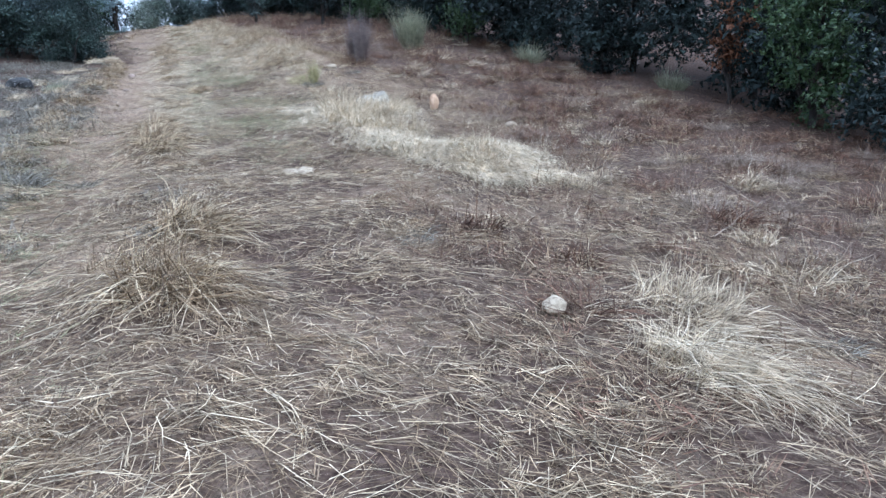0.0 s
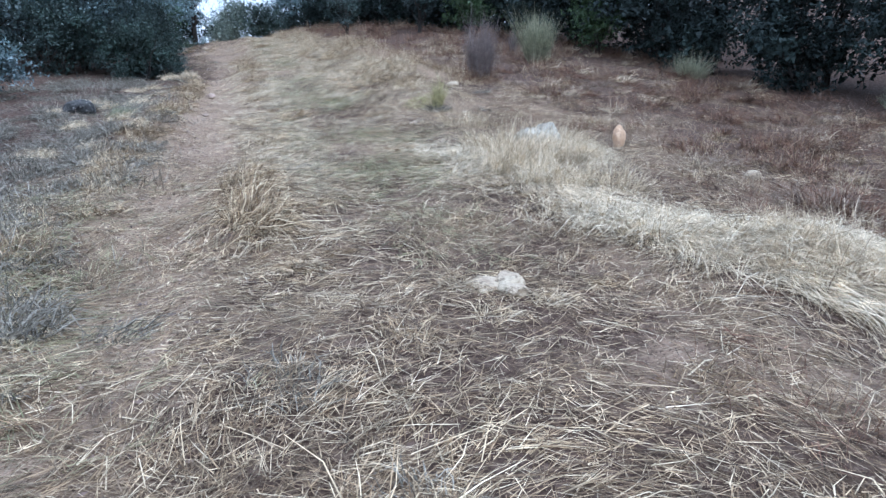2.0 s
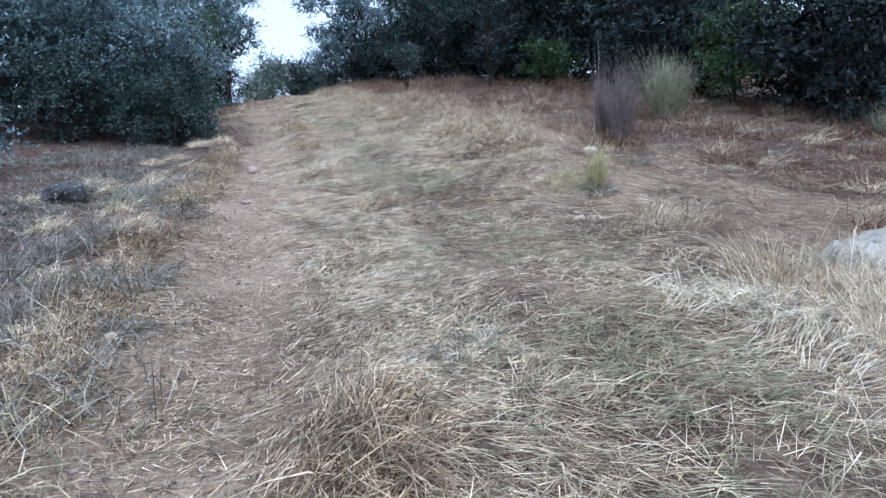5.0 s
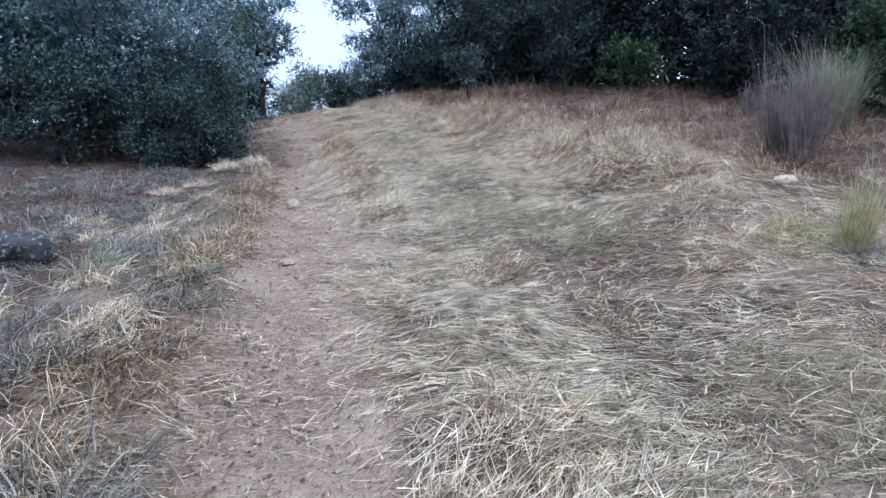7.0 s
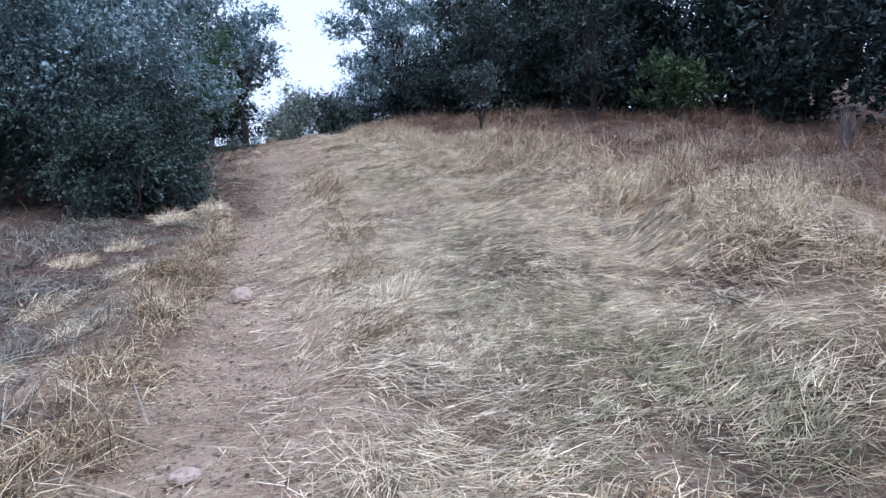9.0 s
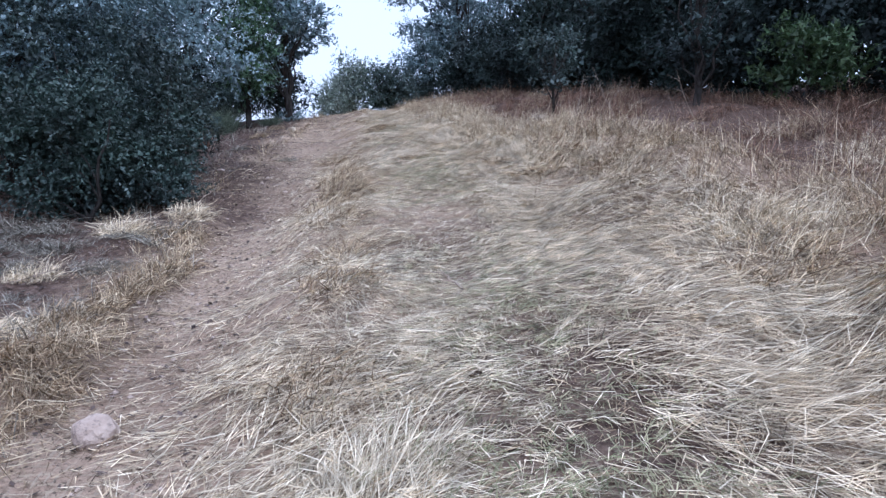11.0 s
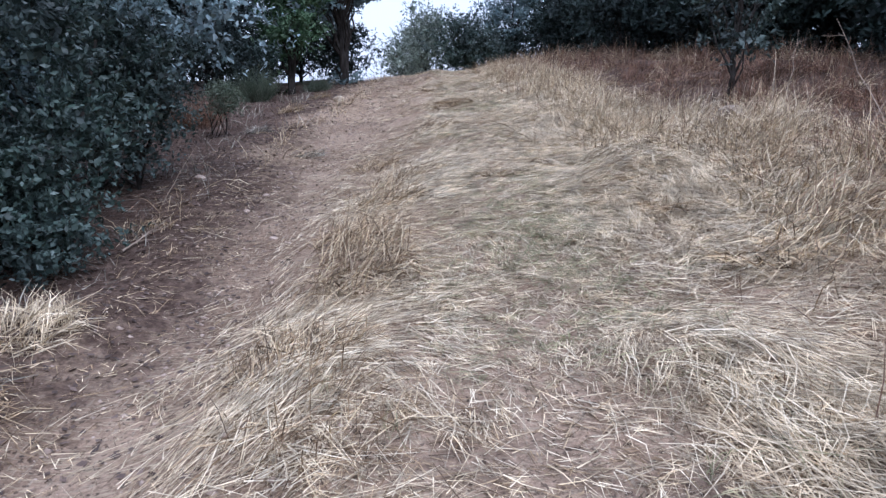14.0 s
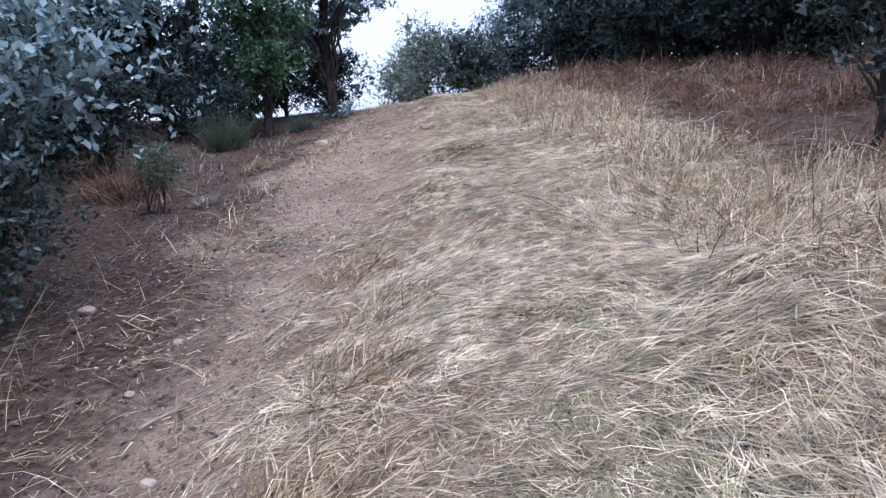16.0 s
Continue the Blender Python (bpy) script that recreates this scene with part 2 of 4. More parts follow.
# Lodged mats of grass that stand up from the ground: x, y, height, radius.
MOUNDS = [(-0.05, 3.9, 0.18, 0.4), (0.1, 5.3, 0.17, 0.35), (-0.1, 9.5, 0.2, 0.4), (-0.1, 10.6, 0.14, 0.4), (0.1, 13.5, 0.07, 0.4),
          (0.3, 17.9, 0.07, 0.35), (0.2, 20.3, 0.08, 0.4), (0.15, 22.5, 0.1, 0.4), (0.15, 24.1, 0.12, 0.4), (2.6, 21.4, 0.2, 0.55),
          (2.3, 20.6, 0.12, 0.6), (2.7, 19.2, 0.12, 0.6), (3.3, 18.2, 0.18, 0.6), (2.9, 23.3, 0.15, 0.6), (3.2, 21.9, 0.2, 0.6), (2.3, 25.0, 0.12, 0.6),
          (3.2, 10.6, 0.16, 0.7), (3.6, 7.6, 0.14, 0.6), (2.6, 9.5, 0.1, 0.6), (2.2, 16.4, 0.1, 0.7), (3.4, 15.6, 0.12, 0.7), (-1.8, 22.6, 0.12, 0.45),
          (-1.35, 18.4, 0.16, 0.32), (-1.4, 19.5, 0.15, 0.35), (-1.5, 17.2, 0.13, 0.3), (-1.35, 15.6, 0.12, 0.3), (-1.35, 23.4, 0.12, 0.35), (-1.5, 16.4, 0.1, 0.4), (-1.9, 14.6, 0.1, 0.4), (-2.1, 17.6, 0.12, 0.5), (2.2, 28.0, 0.08, 0.6), (2.1, 31.5, 0.08, 0.6)]


def terrain(x, y):
    x, y = np.asarray(x, float), np.asarray(y, float)
    across = np.where(x > 0, 6 * np.tanh(x / 6), 1.2 * np.tanh(x / 1.2))
    along = np.where(x > 0, np.clip(y, -5, 28.5), np.clip(y, -5, 22))
    yc = np.clip(y, -5, 52)
    z = across * (0.01164 * along - 0.0909) + 0.00488 * yc**2 - 0.0000703 * yc**3
    # The rise right of x 14 is unseen, added to close sky gaps.
    z = z - 0.07 * np.clip(y - 52, 0, 80) + 0.13 * np.clip(x - 14, 0, 60)
    z = z + 0.37 * np.interp(y, [26, 34, 40, 44, 48], [0.0, 0.74, 1.0, 0.35, 0.0]) * np.interp(x, [-5, -1.6, -0.4, 0.5, 1.1, 2.0], [0.2, 0.85, 1.0, 0.9, 0.4, 0.0])
    z = z + 0.15 * np.interp(y, [15, 17.5, 25, 28], [0.0, 1.0, 1.0, 0.0]) / (1 + np.exp(np.clip((2.6 + 0.3 * value_noise(x * 0, y, 1.3, 8) - x) / 0.09, -50, 50))) * np.interp(x, [3.2, 6], [1.0, 0.0])
    near = np.clip(1.3 - np.hypot(x - 2, y - 20) / 45, 0, 1)
    rough = 0.055 * value_noise(x, y, 1.4, 1) + 0.035 * value_noise(x, y, 0.55, 2) + 0.012 * value_noise(x, y, 0.21, 3)
    z = z + near * rough
    z = z + 0.08 * value_noise(x, y, 0.75, 7) * np.clip((x - 1.5) * 2, 0, 1) * np.clip((5.5 - x), 0, 1) * np.clip((y - 16) * 0.5, 0, 1) * near
    z = z - 0.05 * np.exp(-(((x - rut(y)) / 0.4) ** 4)) * near * np.interp(y, [2, 12], [0.5, 1.0])
    z = z + 0.09 * np.exp(-(((x + 0.9) / 0.9) ** 2 + ((y - 17.6) / 2.6) ** 2))
    for mx, my, h, r in MOUNDS:
        z = z + h * np.exp(-(((x - mx) / r) ** 2 + ((y - my) / r) ** 2))
    return z


def rut(y):
    """The middle of the bare wheel rut."""
    return np.interp(y, [0, 8, 14, 17, 20, 22, 25, 27.5, 30, 33, 38, 46], [-0.95, -0.95, -0.85, -0.56, -0.48, -0.5, -0.75, -0.75, -0.45, -0.3, -0.3, 0.0])


def weed_line(y):
    """Where the pale grass ends and the brown weeds of the bank begin."""
    return np.interp(y, [0, 6, 10, 12.5, 16, 18.5, 24, 27, 33, 45, 60], [4.2, 4.9, 4.9, 5.5, 5.5, 4.2, 3.5, 3.0, 2.6, 2.9, 3.2])


def height(x, y):
    return float(terrain(x, y))


def raw_mesh(name, verts, quads):
    """A mesh from arrays of places and of four corners a face."""
    me = bpy.data.meshes.new(name)
    verts, quads = np.ascontiguousarray(verts, np.float32), np.ascontiguousarray(quads, np.int32)
    me.vertices.add(len(verts))
    me.vertices.foreach_set("co", verts.ravel())
    me.loops.add(quads.size)
    me.loops.foreach_set("vertex_index", quads.ravel())
    me.polygons.add(len(quads))
    me.polygons.foreach_set("loop_start", np.arange(0, quads.size, quads.shape[1], dtype=np.int32))
    me.update(calc_edges=True)
    return me


def smooth(me):
    me.polygons.foreach_set("use_smooth", np.ones(len(me.polygons), bool))
    return me


def part(name, me, material, parent, label=""):
    if isinstance(me, bmesh.types.BMesh):
        bm, me = me, bpy.data.meshes.new(name)
        bm.to_mesh(me)
        bm.free()
    me.materials.append(material)
    ob = new(name, me)
    ob.parent = parent
    return tagged(ob, label=label)


def spaced(inner, far):
    out = [inner[-1]]
    step = inner[-1] - inner[-2]
    while out[-1] < far:
        step *= 1.35
        out.append(out[-1] + step)
    low = [inner[0]]
    step = inner[1] - inner[0]
    while low[-1] > -far:
        step *= 1.35
        low.append(low[-1] - step)
    return np.array(low[:0:-1] + list(inner) + out[1:])


def build_ground():
    xs, ys = spaced(np.arange(-8, 13.01, 0.2), 1800), spaced(np.arange(-2, 56.01, 0.2), 1800)
    gx, gy = np.meshgrid(xs, ys)
    verts = np.stack([gx, gy, terrain(gx, gy)], -1).reshape(-1, 3)
    w = len(xs)
    i = (np.arange(len(ys) - 1)[:, None] * w + np.arange(w - 1)).ravel()
    me = smooth(raw_mesh("ground", verts, np.stack([i, i + 1, i + w + 1, i + w], -1)))
    px, py = verts[:, 0], verts[:, 1]
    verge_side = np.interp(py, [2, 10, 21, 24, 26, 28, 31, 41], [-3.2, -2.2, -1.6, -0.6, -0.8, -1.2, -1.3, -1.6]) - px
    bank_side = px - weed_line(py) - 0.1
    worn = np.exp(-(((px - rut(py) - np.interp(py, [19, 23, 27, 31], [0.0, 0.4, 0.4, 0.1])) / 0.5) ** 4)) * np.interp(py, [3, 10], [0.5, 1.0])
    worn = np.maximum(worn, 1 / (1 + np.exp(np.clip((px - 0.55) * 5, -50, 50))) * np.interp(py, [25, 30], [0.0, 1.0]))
    # Soil is darkened for leaf mould and for shade under oaks, weeds, straw.
    darkness = np.maximum(np.interp(py, [9, 13, 21, 25], [0.72, 0.58, 0.5, 0.15]) - 0.5 * worn, 0.5 + 0.7 * np.maximum(verge_side, bank_side))
    darkness = np.clip(darkness + 0.3 * value_noise(px, py, 0.8, 95), 0, 1)
    me.attributes.new("mould_shade", "FLOAT", "POINT").data.foreach_set("value", darkness.astype(np.float32))
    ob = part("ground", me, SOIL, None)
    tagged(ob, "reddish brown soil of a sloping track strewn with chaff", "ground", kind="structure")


build_ground()

# ---- grass ----
rng = np.random.default_rng(7)


def strips(name, x, y, theta, length, width, lift, droop, curl, segments, z0=0.0, tilt=0.5):
    """Blades that spring from the ground at x, y, lean towards theta, rise by lift and bend over by droop."""
    n = len(x)
    s = np.linspace(0, 1, segments + 1)[None, :]
    turn = theta[:, None] + curl[:, None] * s
    flat = length[:, None] * s * np.cos(lift)[:, None]
    px, py = x[:, None] + np.cos(turn) * flat, y[:, None] + np.sin(turn) * flat
    up = length[:, None] * (s * np.sin(lift)[:, None] - droop[:, None] * s**2)
    pz = terrain(px, py) + np.maximum(up, 0.004) + np.asarray(z0).reshape(-1, 1)
    half = 0.5 * width[:, None] * (1 - 0.75 * s**1.5)
    lean = (rng.random(n) - 0.5)[:, None] * 2 * tilt
    side = np.stack([-np.sin(turn) * np.cos(lean), np.cos(turn) * np.cos(lean), np.sin(lean) + 0 * turn], -1) * half[..., None]
    mid = np.stack([px, py, pz], -1)
    if segments == 1:
        verts = np.stack([mid[:, 0] - side[:, 0], mid[:, 0] + side[:, 0], mid[:, 1]], 1).reshape(-1, 3)
        return raw_mesh(name, verts, np.arange(3 * n).reshape(-1, 3))
    verts = np.stack([mid - side, mid + side], 2).reshape(-1, 3)
    k = (np.arange(n)[:, None] * 2 * (segments + 1) + 2 * np.arange(segments)).ravel()
    return raw_mesh(name, verts, np.stack([k, k + 1, k + 3, k + 2], -1))


def grass_object(name, me, material, label, category="grass"):
    return tagged(part(name, me, material, None), label, category, kind="stuff")


def pick(n, x0, x1, y0, y1, keep):
    """n places in a rectangle, thinned by keep(x, y), which gives a chance from 0 to 1."""
    xs, ys = [], []
    got = 0
    while got < n:
        x, y = rng.uniform(x0, x1, n), rng.uniform(y0, y1, n)
        ok = rng.random(n) < keep(x, y)
        xs.append(x[ok])
        ys.append(y[ok])
        got += ok.sum()
    return np.concatenate(xs)[:n], np.concatenate(ys)[:n]


def nearness(y):
    return np.interp(y, [-1, 26, 34, 52], [1.0, 1.0, 0.6, 0.35])


def on_track(x, y):
    edge = value_noise(x, y, 0.9, 11) * 0.5
    wide = np.interp(y, [8, 13, 18, 21], [0.33, 0.5, 0.52, 0.62])
    bare = np.exp(-(((x - rut(y) - 0.08 + edge * 0.25) / wide) ** 4)) * np.interp(y, [4, 9, 14, 26], [0.15, 0.6, 0.93, 0.97])
    bare = np.maximum(bare, 0.8 * np.exp(-(((x - 2.5) / 0.35) ** 2 + ((y - 23.9) / 0.4) ** 2)))
    bare = np.maximum(bare, np.clip((rut(y) - x) * 1.5, 0, 1) * np.interp(y, [21, 23.5], [0.0, 0.94]))
    bare = np.maximum(bare, 0.35 * np.clip(x - 1.0, 0, 1) * np.interp(y, [6.5, 8.5], [1.0, 0.0]) * np.interp(x, [3.2, 4.2], [1, 0]))
    bare = np.maximum(bare, 0.92 / (1 + np.exp((x - 0.5 + edge * 0.4) * 7)) * np.interp(y, [26, 29.5], [0.0, 1.0]))
    bare = np.maximum(bare, 0.8 * np.exp(-(((x - 1.3 - edge * 0.2) / 0.24) ** 2)) * np.interp(y, [15, 19], [0.0, 1.0]))
    right = 1 / (1 + np.exp((x + edge - weed_line(y)) * 3.5))
    left = 1 / (1 + np.exp((np.interp(y, [8, 13], [-2.3, -1.6]) - x + edge) * 4))
    patchy = np.clip(0.7 + 0.5 * value_noise(x, y, 0.6, 12), 0.3, 1)
    return np.clip((1 - bare) * right * left * patchy * nearness(y), 0, 1)


def flow(x, y):
    """The way in which lodged grass lies: swirls about a lie across the slope."""
    return np.interp(x, [-0.5, 0.6, 1.6, 3.5], [0.4, -0.2, -0.85, -1.0]) + 0.85 * value_noise(x, y, 1.5, 21) + 0.8 * value_noise(x, y, 0.6, 22)


def lodged(name, n, seed_box, keep, material, label, size=(0.2, 0.42), wide=(0.0045, 0.008), spread=0.9, lift=(0.05, 0.35), segments=2, bundle=5, lie=None):
    """Lying blades, in bundles of neighbours that lie the same way."""
    n = n // bundle * bundle
    x, y = (np.repeat(v, bundle) + rng.normal(0, 0.022, n) for v in pick(n // bundle, *seed_box, keep))
    far = np.interp(y, [0, 24, 33, 50], [1.0, 1.0, 1.7, 2.8])
    length = rng.uniform(*size, n) * np.interp(y, [14, 18], [1.0, 0.82]) * (1 - 0.5 * np.exp(-(((x - 1.05) / 0.4) ** 2)) * (y > 12))
    theta = (flow(x, y) if lie is None else lie + 0.35 * value_noise(x, y, 0.5, 24)) + np.repeat(rng.normal(0, spread, n // bundle), bundle) + rng.normal(0, 0.2, n) + np.where(rng.random(n) < 0.12, np.pi, 0)
    up = rng.uniform(*lift, n)
    me = strips(name, x, y, theta, length, rng.uniform(*wide, n) * far, up, np.sin(up) * rng.uniform(0.75, 1.15, n), rng.normal(0, 0.35, n), segments,
                z0=rng.random(n) ** 1.5 * np.clip(0.05 + 0.05 * value_noise(x, y, 0.5, 15), 0.005, 1))
    grass_object(name, me, material, label)


TRACK = (-3.5, 6.2, -2.5, 50.0)
lodged("lodged_straw", 54000, TRACK, on_track, STRAW, "pale dry straw lying matted over the track", (0.16, 0.4), (0.003, 0.0055), 0.65)
lodged("broken_straw", 178000, TRACK, lambda x, y: on_track(x, y) * np.interp(y, [12, 18], [1.0, 0.65]), STRAW, "short broken straw stalks strewn over the track", (0.06, 0.24), (0.0028, 0.0055), 0.9, (0.0, 0.35), 1, 3)


def middle(x, y):
    """The pale crown of the track between its ruts, and the bleached upper stretch."""
    m = np.exp(-(((x - 0.1) / 0.45) ** 2)) * np.interp(y, [6, 10, 14, 20], [0.15, 0.28, 0.5, 1.0])
    m = np.maximum(m, np.exp(-(((x - 1.5) / 1.4) ** 4)) * np.interp(y, [8.5, 11.5, 14, 22, 27, 40], [0.05, 0.6, 0.7, 0.75, 1.0, 1.0]) * np.where(np.abs(x - 1.05) < 0.3, np.interp(y, [13, 18], [0.5, 0.65]), 1))
    m = m * np.where(x > 0.9, np.interp(y, [7, 10, 16.5, 18.5], [1.0, 0.45, 0.4, 1.0]), 1.0)
    m = np.maximum(m * np.where(x < 0.45, np.interp(y, [24, 29], [1.0, 0.1]), 1.0), np.exp(-(((x - 0.78) / 0.32) ** 2)) * np.interp(y, [20, 26, 40], [0.0, 1.0, 1.0]))
    return np.clip(m * np.clip(0.55 + 0.8 * value_noise(x, y, 0.6, 33), 0.05, 1), 0, 1)


lodged("bleached_straw", 165000, (-1.2, 4, 6, 48), middle, SILVER, "bleached straw mats on the crown of the track", (0.14, 0.36), (0.0028, 0.0052), 0.6, (0.1, 0.5), 1)


def upper(x, y):
    """The palest stretch, from the mounds up to the crest."""
    left = np.interp(y, [10, 24, 30], [0.1, -0.3, 0.5])
    right = np.interp(y, [10, 16, 18], [1.0, 1.1, 2.9])
    m = np.clip((x - left) * 3, 0, 1) * np.clip((right - x) * 1.5, 0, 1) * np.interp(y, [10, 12, 16, 19, 24, 27, 46], [0.0, 0.25, 0.35, 0.4, 0.35, 1.0, 1.0])
    m = m * (1 - 0.7 * np.exp(-(((x - 1.3) / 0.3) ** 2)))
    return np.clip(m * np.clip(0.4 + 1.0 * value_noise(x, y, 0.8, 34), 0.03, 1), 0, 1)


lodged("whitened_straw", 105000, (-0.6, 3.4, 10, 46), upper, WHITE, "whitened straw lying in mats towards the crest", (0.14, 0.36), (0.0028, 0.0052), 0.6, (0.15, 0.55), 1)


def combed(x, y):
    """Long silky mats on the bank side of the track."""
    m = np.interp(y, [14, 19, 40], [0.0, 1.0, 0.8]) * np.exp(-(np.clip(np.abs(x - np.interp(y, [16, 20, 30], [2.7, 2.2, 2.0])) - 0.45, 0, 9) / 0.45) ** 2)
    for px, py, r in ((3.6, 7.6, 0.5), (3.0, 10.6, 0.85), (3.1, 2.9, 0.35), (3.4, 16.0, 0.6)):
        m = np.maximum(m, np.exp(-(((x - px) / r) ** 2 + ((y - py) / r) ** 2)))
    return np.clip(m * np.clip(0.5 + 0.9 * value_noise(x, y, 0.7, 31), 0.05, 1) * nearness(y), 0, 1)


lodged("combed_pale_grass", 40000, (0.5, 6, 1.5, 46), combed, SILVER, "long silvery dry grass combed flat in waves", (0.26, 0.5), (0.003, 0.005), 0.4, (0.15, 0.6), 2)


def swath(x, y):
    """Bright tall swaths beside the rocks."""
    m = 0 * x
    for px, py, rx, ry in ((3.75, 7.5, 0.55, 0.4), (2.95, 8.5, 0.45, 0.4), (2.9, 10.6, 0.55, 0.6), (3.2, 10.9, 0.5, 0.45), (2.5, 11.3, 0.45, 0.5)):
        m = np.maximum(m, np.exp(-(((x - px) / rx) ** 2 + ((y - py) / ry) ** 2)))
    return np.clip(m * np.clip(0.45 + 1.0 * value_noise(x, y, 0.35, 38), 0.03, 1), 0, 1)


lodged("silver_swath", 10000, (1.8, 5.0, 2, 14), swath, WHITE, "bright bleached tall grass leaning in swaths", (0.3, 0.62), (0.0035, 0.006), 0.45, (0.45, 1.3), 3)


def fan(x, y):
    """Long bright grass fallen downhill in a diagonal swath."""
    mid = np.interp(y, [6.6, 9.6], [3.75, 2.65])
    m = np.exp(-(((x - mid) / 0.42) ** 4)) * np.clip((y - 6.4) * 2, 0, 1) * np.clip((9.9 - y) * 2, 0, 1)
    m = np.maximum(m, 0.7 * np.exp(-(((x - 2.6) / 0.18) ** 2 + ((y - 2.45) / 0.35) ** 2)))
    return np.clip(m * np.clip(0.35 + 1.4 * value_noise(x, y, 0.4, 39), 0.05, 1), 0, 1)


lodged("fallen_swath", 5200, (2.0, 4.6, 1.6, 10.2), fan, SILVER, "bright bleached grass fallen in a fan", (0.35, 0.75), (0.0035, 0.0055), 0.2, (0.15, 0.6), 3, 5, -1.15)


def fringe(x, y):
    """A standing fringe along the top of the bank, and along the verge."""
    right = np.exp(-(((x - weed_line(y) + 0.35 + 0.25 * value_noise(x, y, 0.9, 35)) / 0.4) ** 2)) * np.interp(y, [15, 19, 40], [0.0, 1.0, 0.8])
    left = 1.0 * np.exp(-(((x - rut(y) + 0.68 + 0.15 * value_noise(x, y, 0.7, 36)) / 0.14) ** 2)) * np.interp(y, [9, 12, 22, 24, 40], [0.2, 1, 1, 0.1, 0.1])
    return np.clip((right + left) * np.clip(0.5 + 0.9 * value_noise(x, y, 0.5, 37), 0.05, 1), 0, 1)


def chaffed(x, y):
    return np.clip(np.maximum(np.exp(-(((x - rut(y)) / 0.8) ** 2)), 0.8 * np.exp(-(((x - 1.3) / 0.3) ** 2)) * (y > 16)) * nearness(y) * (0.6 + 0.4 * value_noise(x, y, 0.4, 41)) * np.interp(y, [12, 15, 22, 23.5, 28, 30], [1, 0.7, 0.7, 0.3, 0.3, 0.7]), 0, 1)


lodged("short_chaff", 60000, (-3, 1.8, 0.6, 46), chaffed, STRAW, "short broken straw and chaff on bare reddish soil", (0.03, 0.12), (0.003, 0.006), 1.6, (0.0, 0.25), 1, 1)


def trampled(x, y):
    """Chips of stalk trodden flat on the lower stretch of the track and its sides."""
    return np.clip(np.interp(y, [0, 9, 14, 18], [1.0, 0.8, 0.6, 0.0]) * np.where(x < 0.5, np.interp(y, [12, 14], [1, 0]), 1) * np.interp(x, [-4, -2.5, 4.5, 7.5, 9], [0.3, 1.0, 1.0, 0.6, 0.1]) * (0.65 + 0.5 * value_noise(x, y, 0.5, 43)), 0, 1)


lodged("trampled_straw", 110000, (-4, 9, -2.5, 18), trampled, TRODDEN, "dull trodden straw chips covering the soil", (0.05, 0.2), (0.003, 0.006), 1.4, (0.0, 0.3), 1, 2)


def greenish(x, y):
    m = np.exp(-(((x - np.interp(y, [13, 18], [1.5, 1.15])) / np.interp(y, [13, 17, 20], [0.8, 0.6, 0.4])) ** 2)) * np.interp(y, [8, 13, 25, 32], [0, 1, 1, 0.2])
    return np.clip(m * (0.5 + 0.8 * value_noise(x, y, 1.1, 51)), 0, 1)


lodged("green_grass", 24000, (-0.2, 3.4, 8, 34), greenish, GREEN, "thin dull green grass in the wheel rut", (0.1, 0.28), (0.003, 0.0055), 0.9, (0.2, 0.8), 2)


def verge(x, y):
    edge = value_noise(x, y, 0.8, 61)
    m = 1 / (1 + np.exp((x + 1.45 - 0.3 * edge + np.interp(y, [0, 12, 24, 30], [0.2, 0.0, 0.1, 0.2])) * 5))
    shade = np.interp(y, [20, 24], [1.0, 0.12]) + 0 * x
    tuft = np.clip(-0.05 + 2.0 * value_noise(x, y, 0.5, 62), 0.02, 1)
    return np.clip(m * shade * tuft * np.exp(-(np.clip(-2.4 - x, 0, 9) / 1.3)), 0, 1)


def standing(name, n, box, keep, material, label, size, wide, lift=(0.6, 1.4), droop=(0.1, 0.6), segments=3, spread=3.2, category="grass"):
    x, y = pick(n, *box, keep)
    far = np.interp(y, [0, 22, 46], [1.0, 1.0, 2.2])
    length = rng.uniform(*size, n) * (0.7 + 0.5 * value_noise(x, y, 0.6, 71)) * np.where(x > 1.5, np.interp(y, [14, 22], [1.0, 1.45]), 1.0)
    up = rng.uniform(*lift, n)
    me = strips(name, x, y, flow(x, y) + rng.uniform(-spread, spread, n), length, rng.uniform(*wide, n) * far, up, rng.uniform(*droop, n) * np.sin(up), rng.normal(0, 0.4, n),
                segments, tilt=1.2)
    grass_object(name, me, material, label, category)


def verge_floor(x, y):
    """Dead stems on the dark soil of the verge."""
    m = 1 / (1 + np.exp((x + 1.5) * 5)) * np.exp(-(np.clip(-3.2 - x, 0, 9) / 2.0)) * np.interp(y, [3, 8, 22, 26], [0.5, 1.0, 1.0, 0.4])
    return np.clip(m * np.clip(0.5 + 0.8 * value_noise(x, y, 0.6, 64), 0.1, 1), 0, 1)


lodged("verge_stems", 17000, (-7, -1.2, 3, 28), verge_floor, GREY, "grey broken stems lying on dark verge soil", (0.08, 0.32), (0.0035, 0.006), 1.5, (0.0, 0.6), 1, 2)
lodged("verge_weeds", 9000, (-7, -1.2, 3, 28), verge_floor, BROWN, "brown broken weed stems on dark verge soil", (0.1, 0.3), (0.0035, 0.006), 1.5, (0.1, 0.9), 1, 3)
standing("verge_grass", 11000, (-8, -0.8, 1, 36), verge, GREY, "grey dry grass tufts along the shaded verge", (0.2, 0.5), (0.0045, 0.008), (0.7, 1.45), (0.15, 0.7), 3)


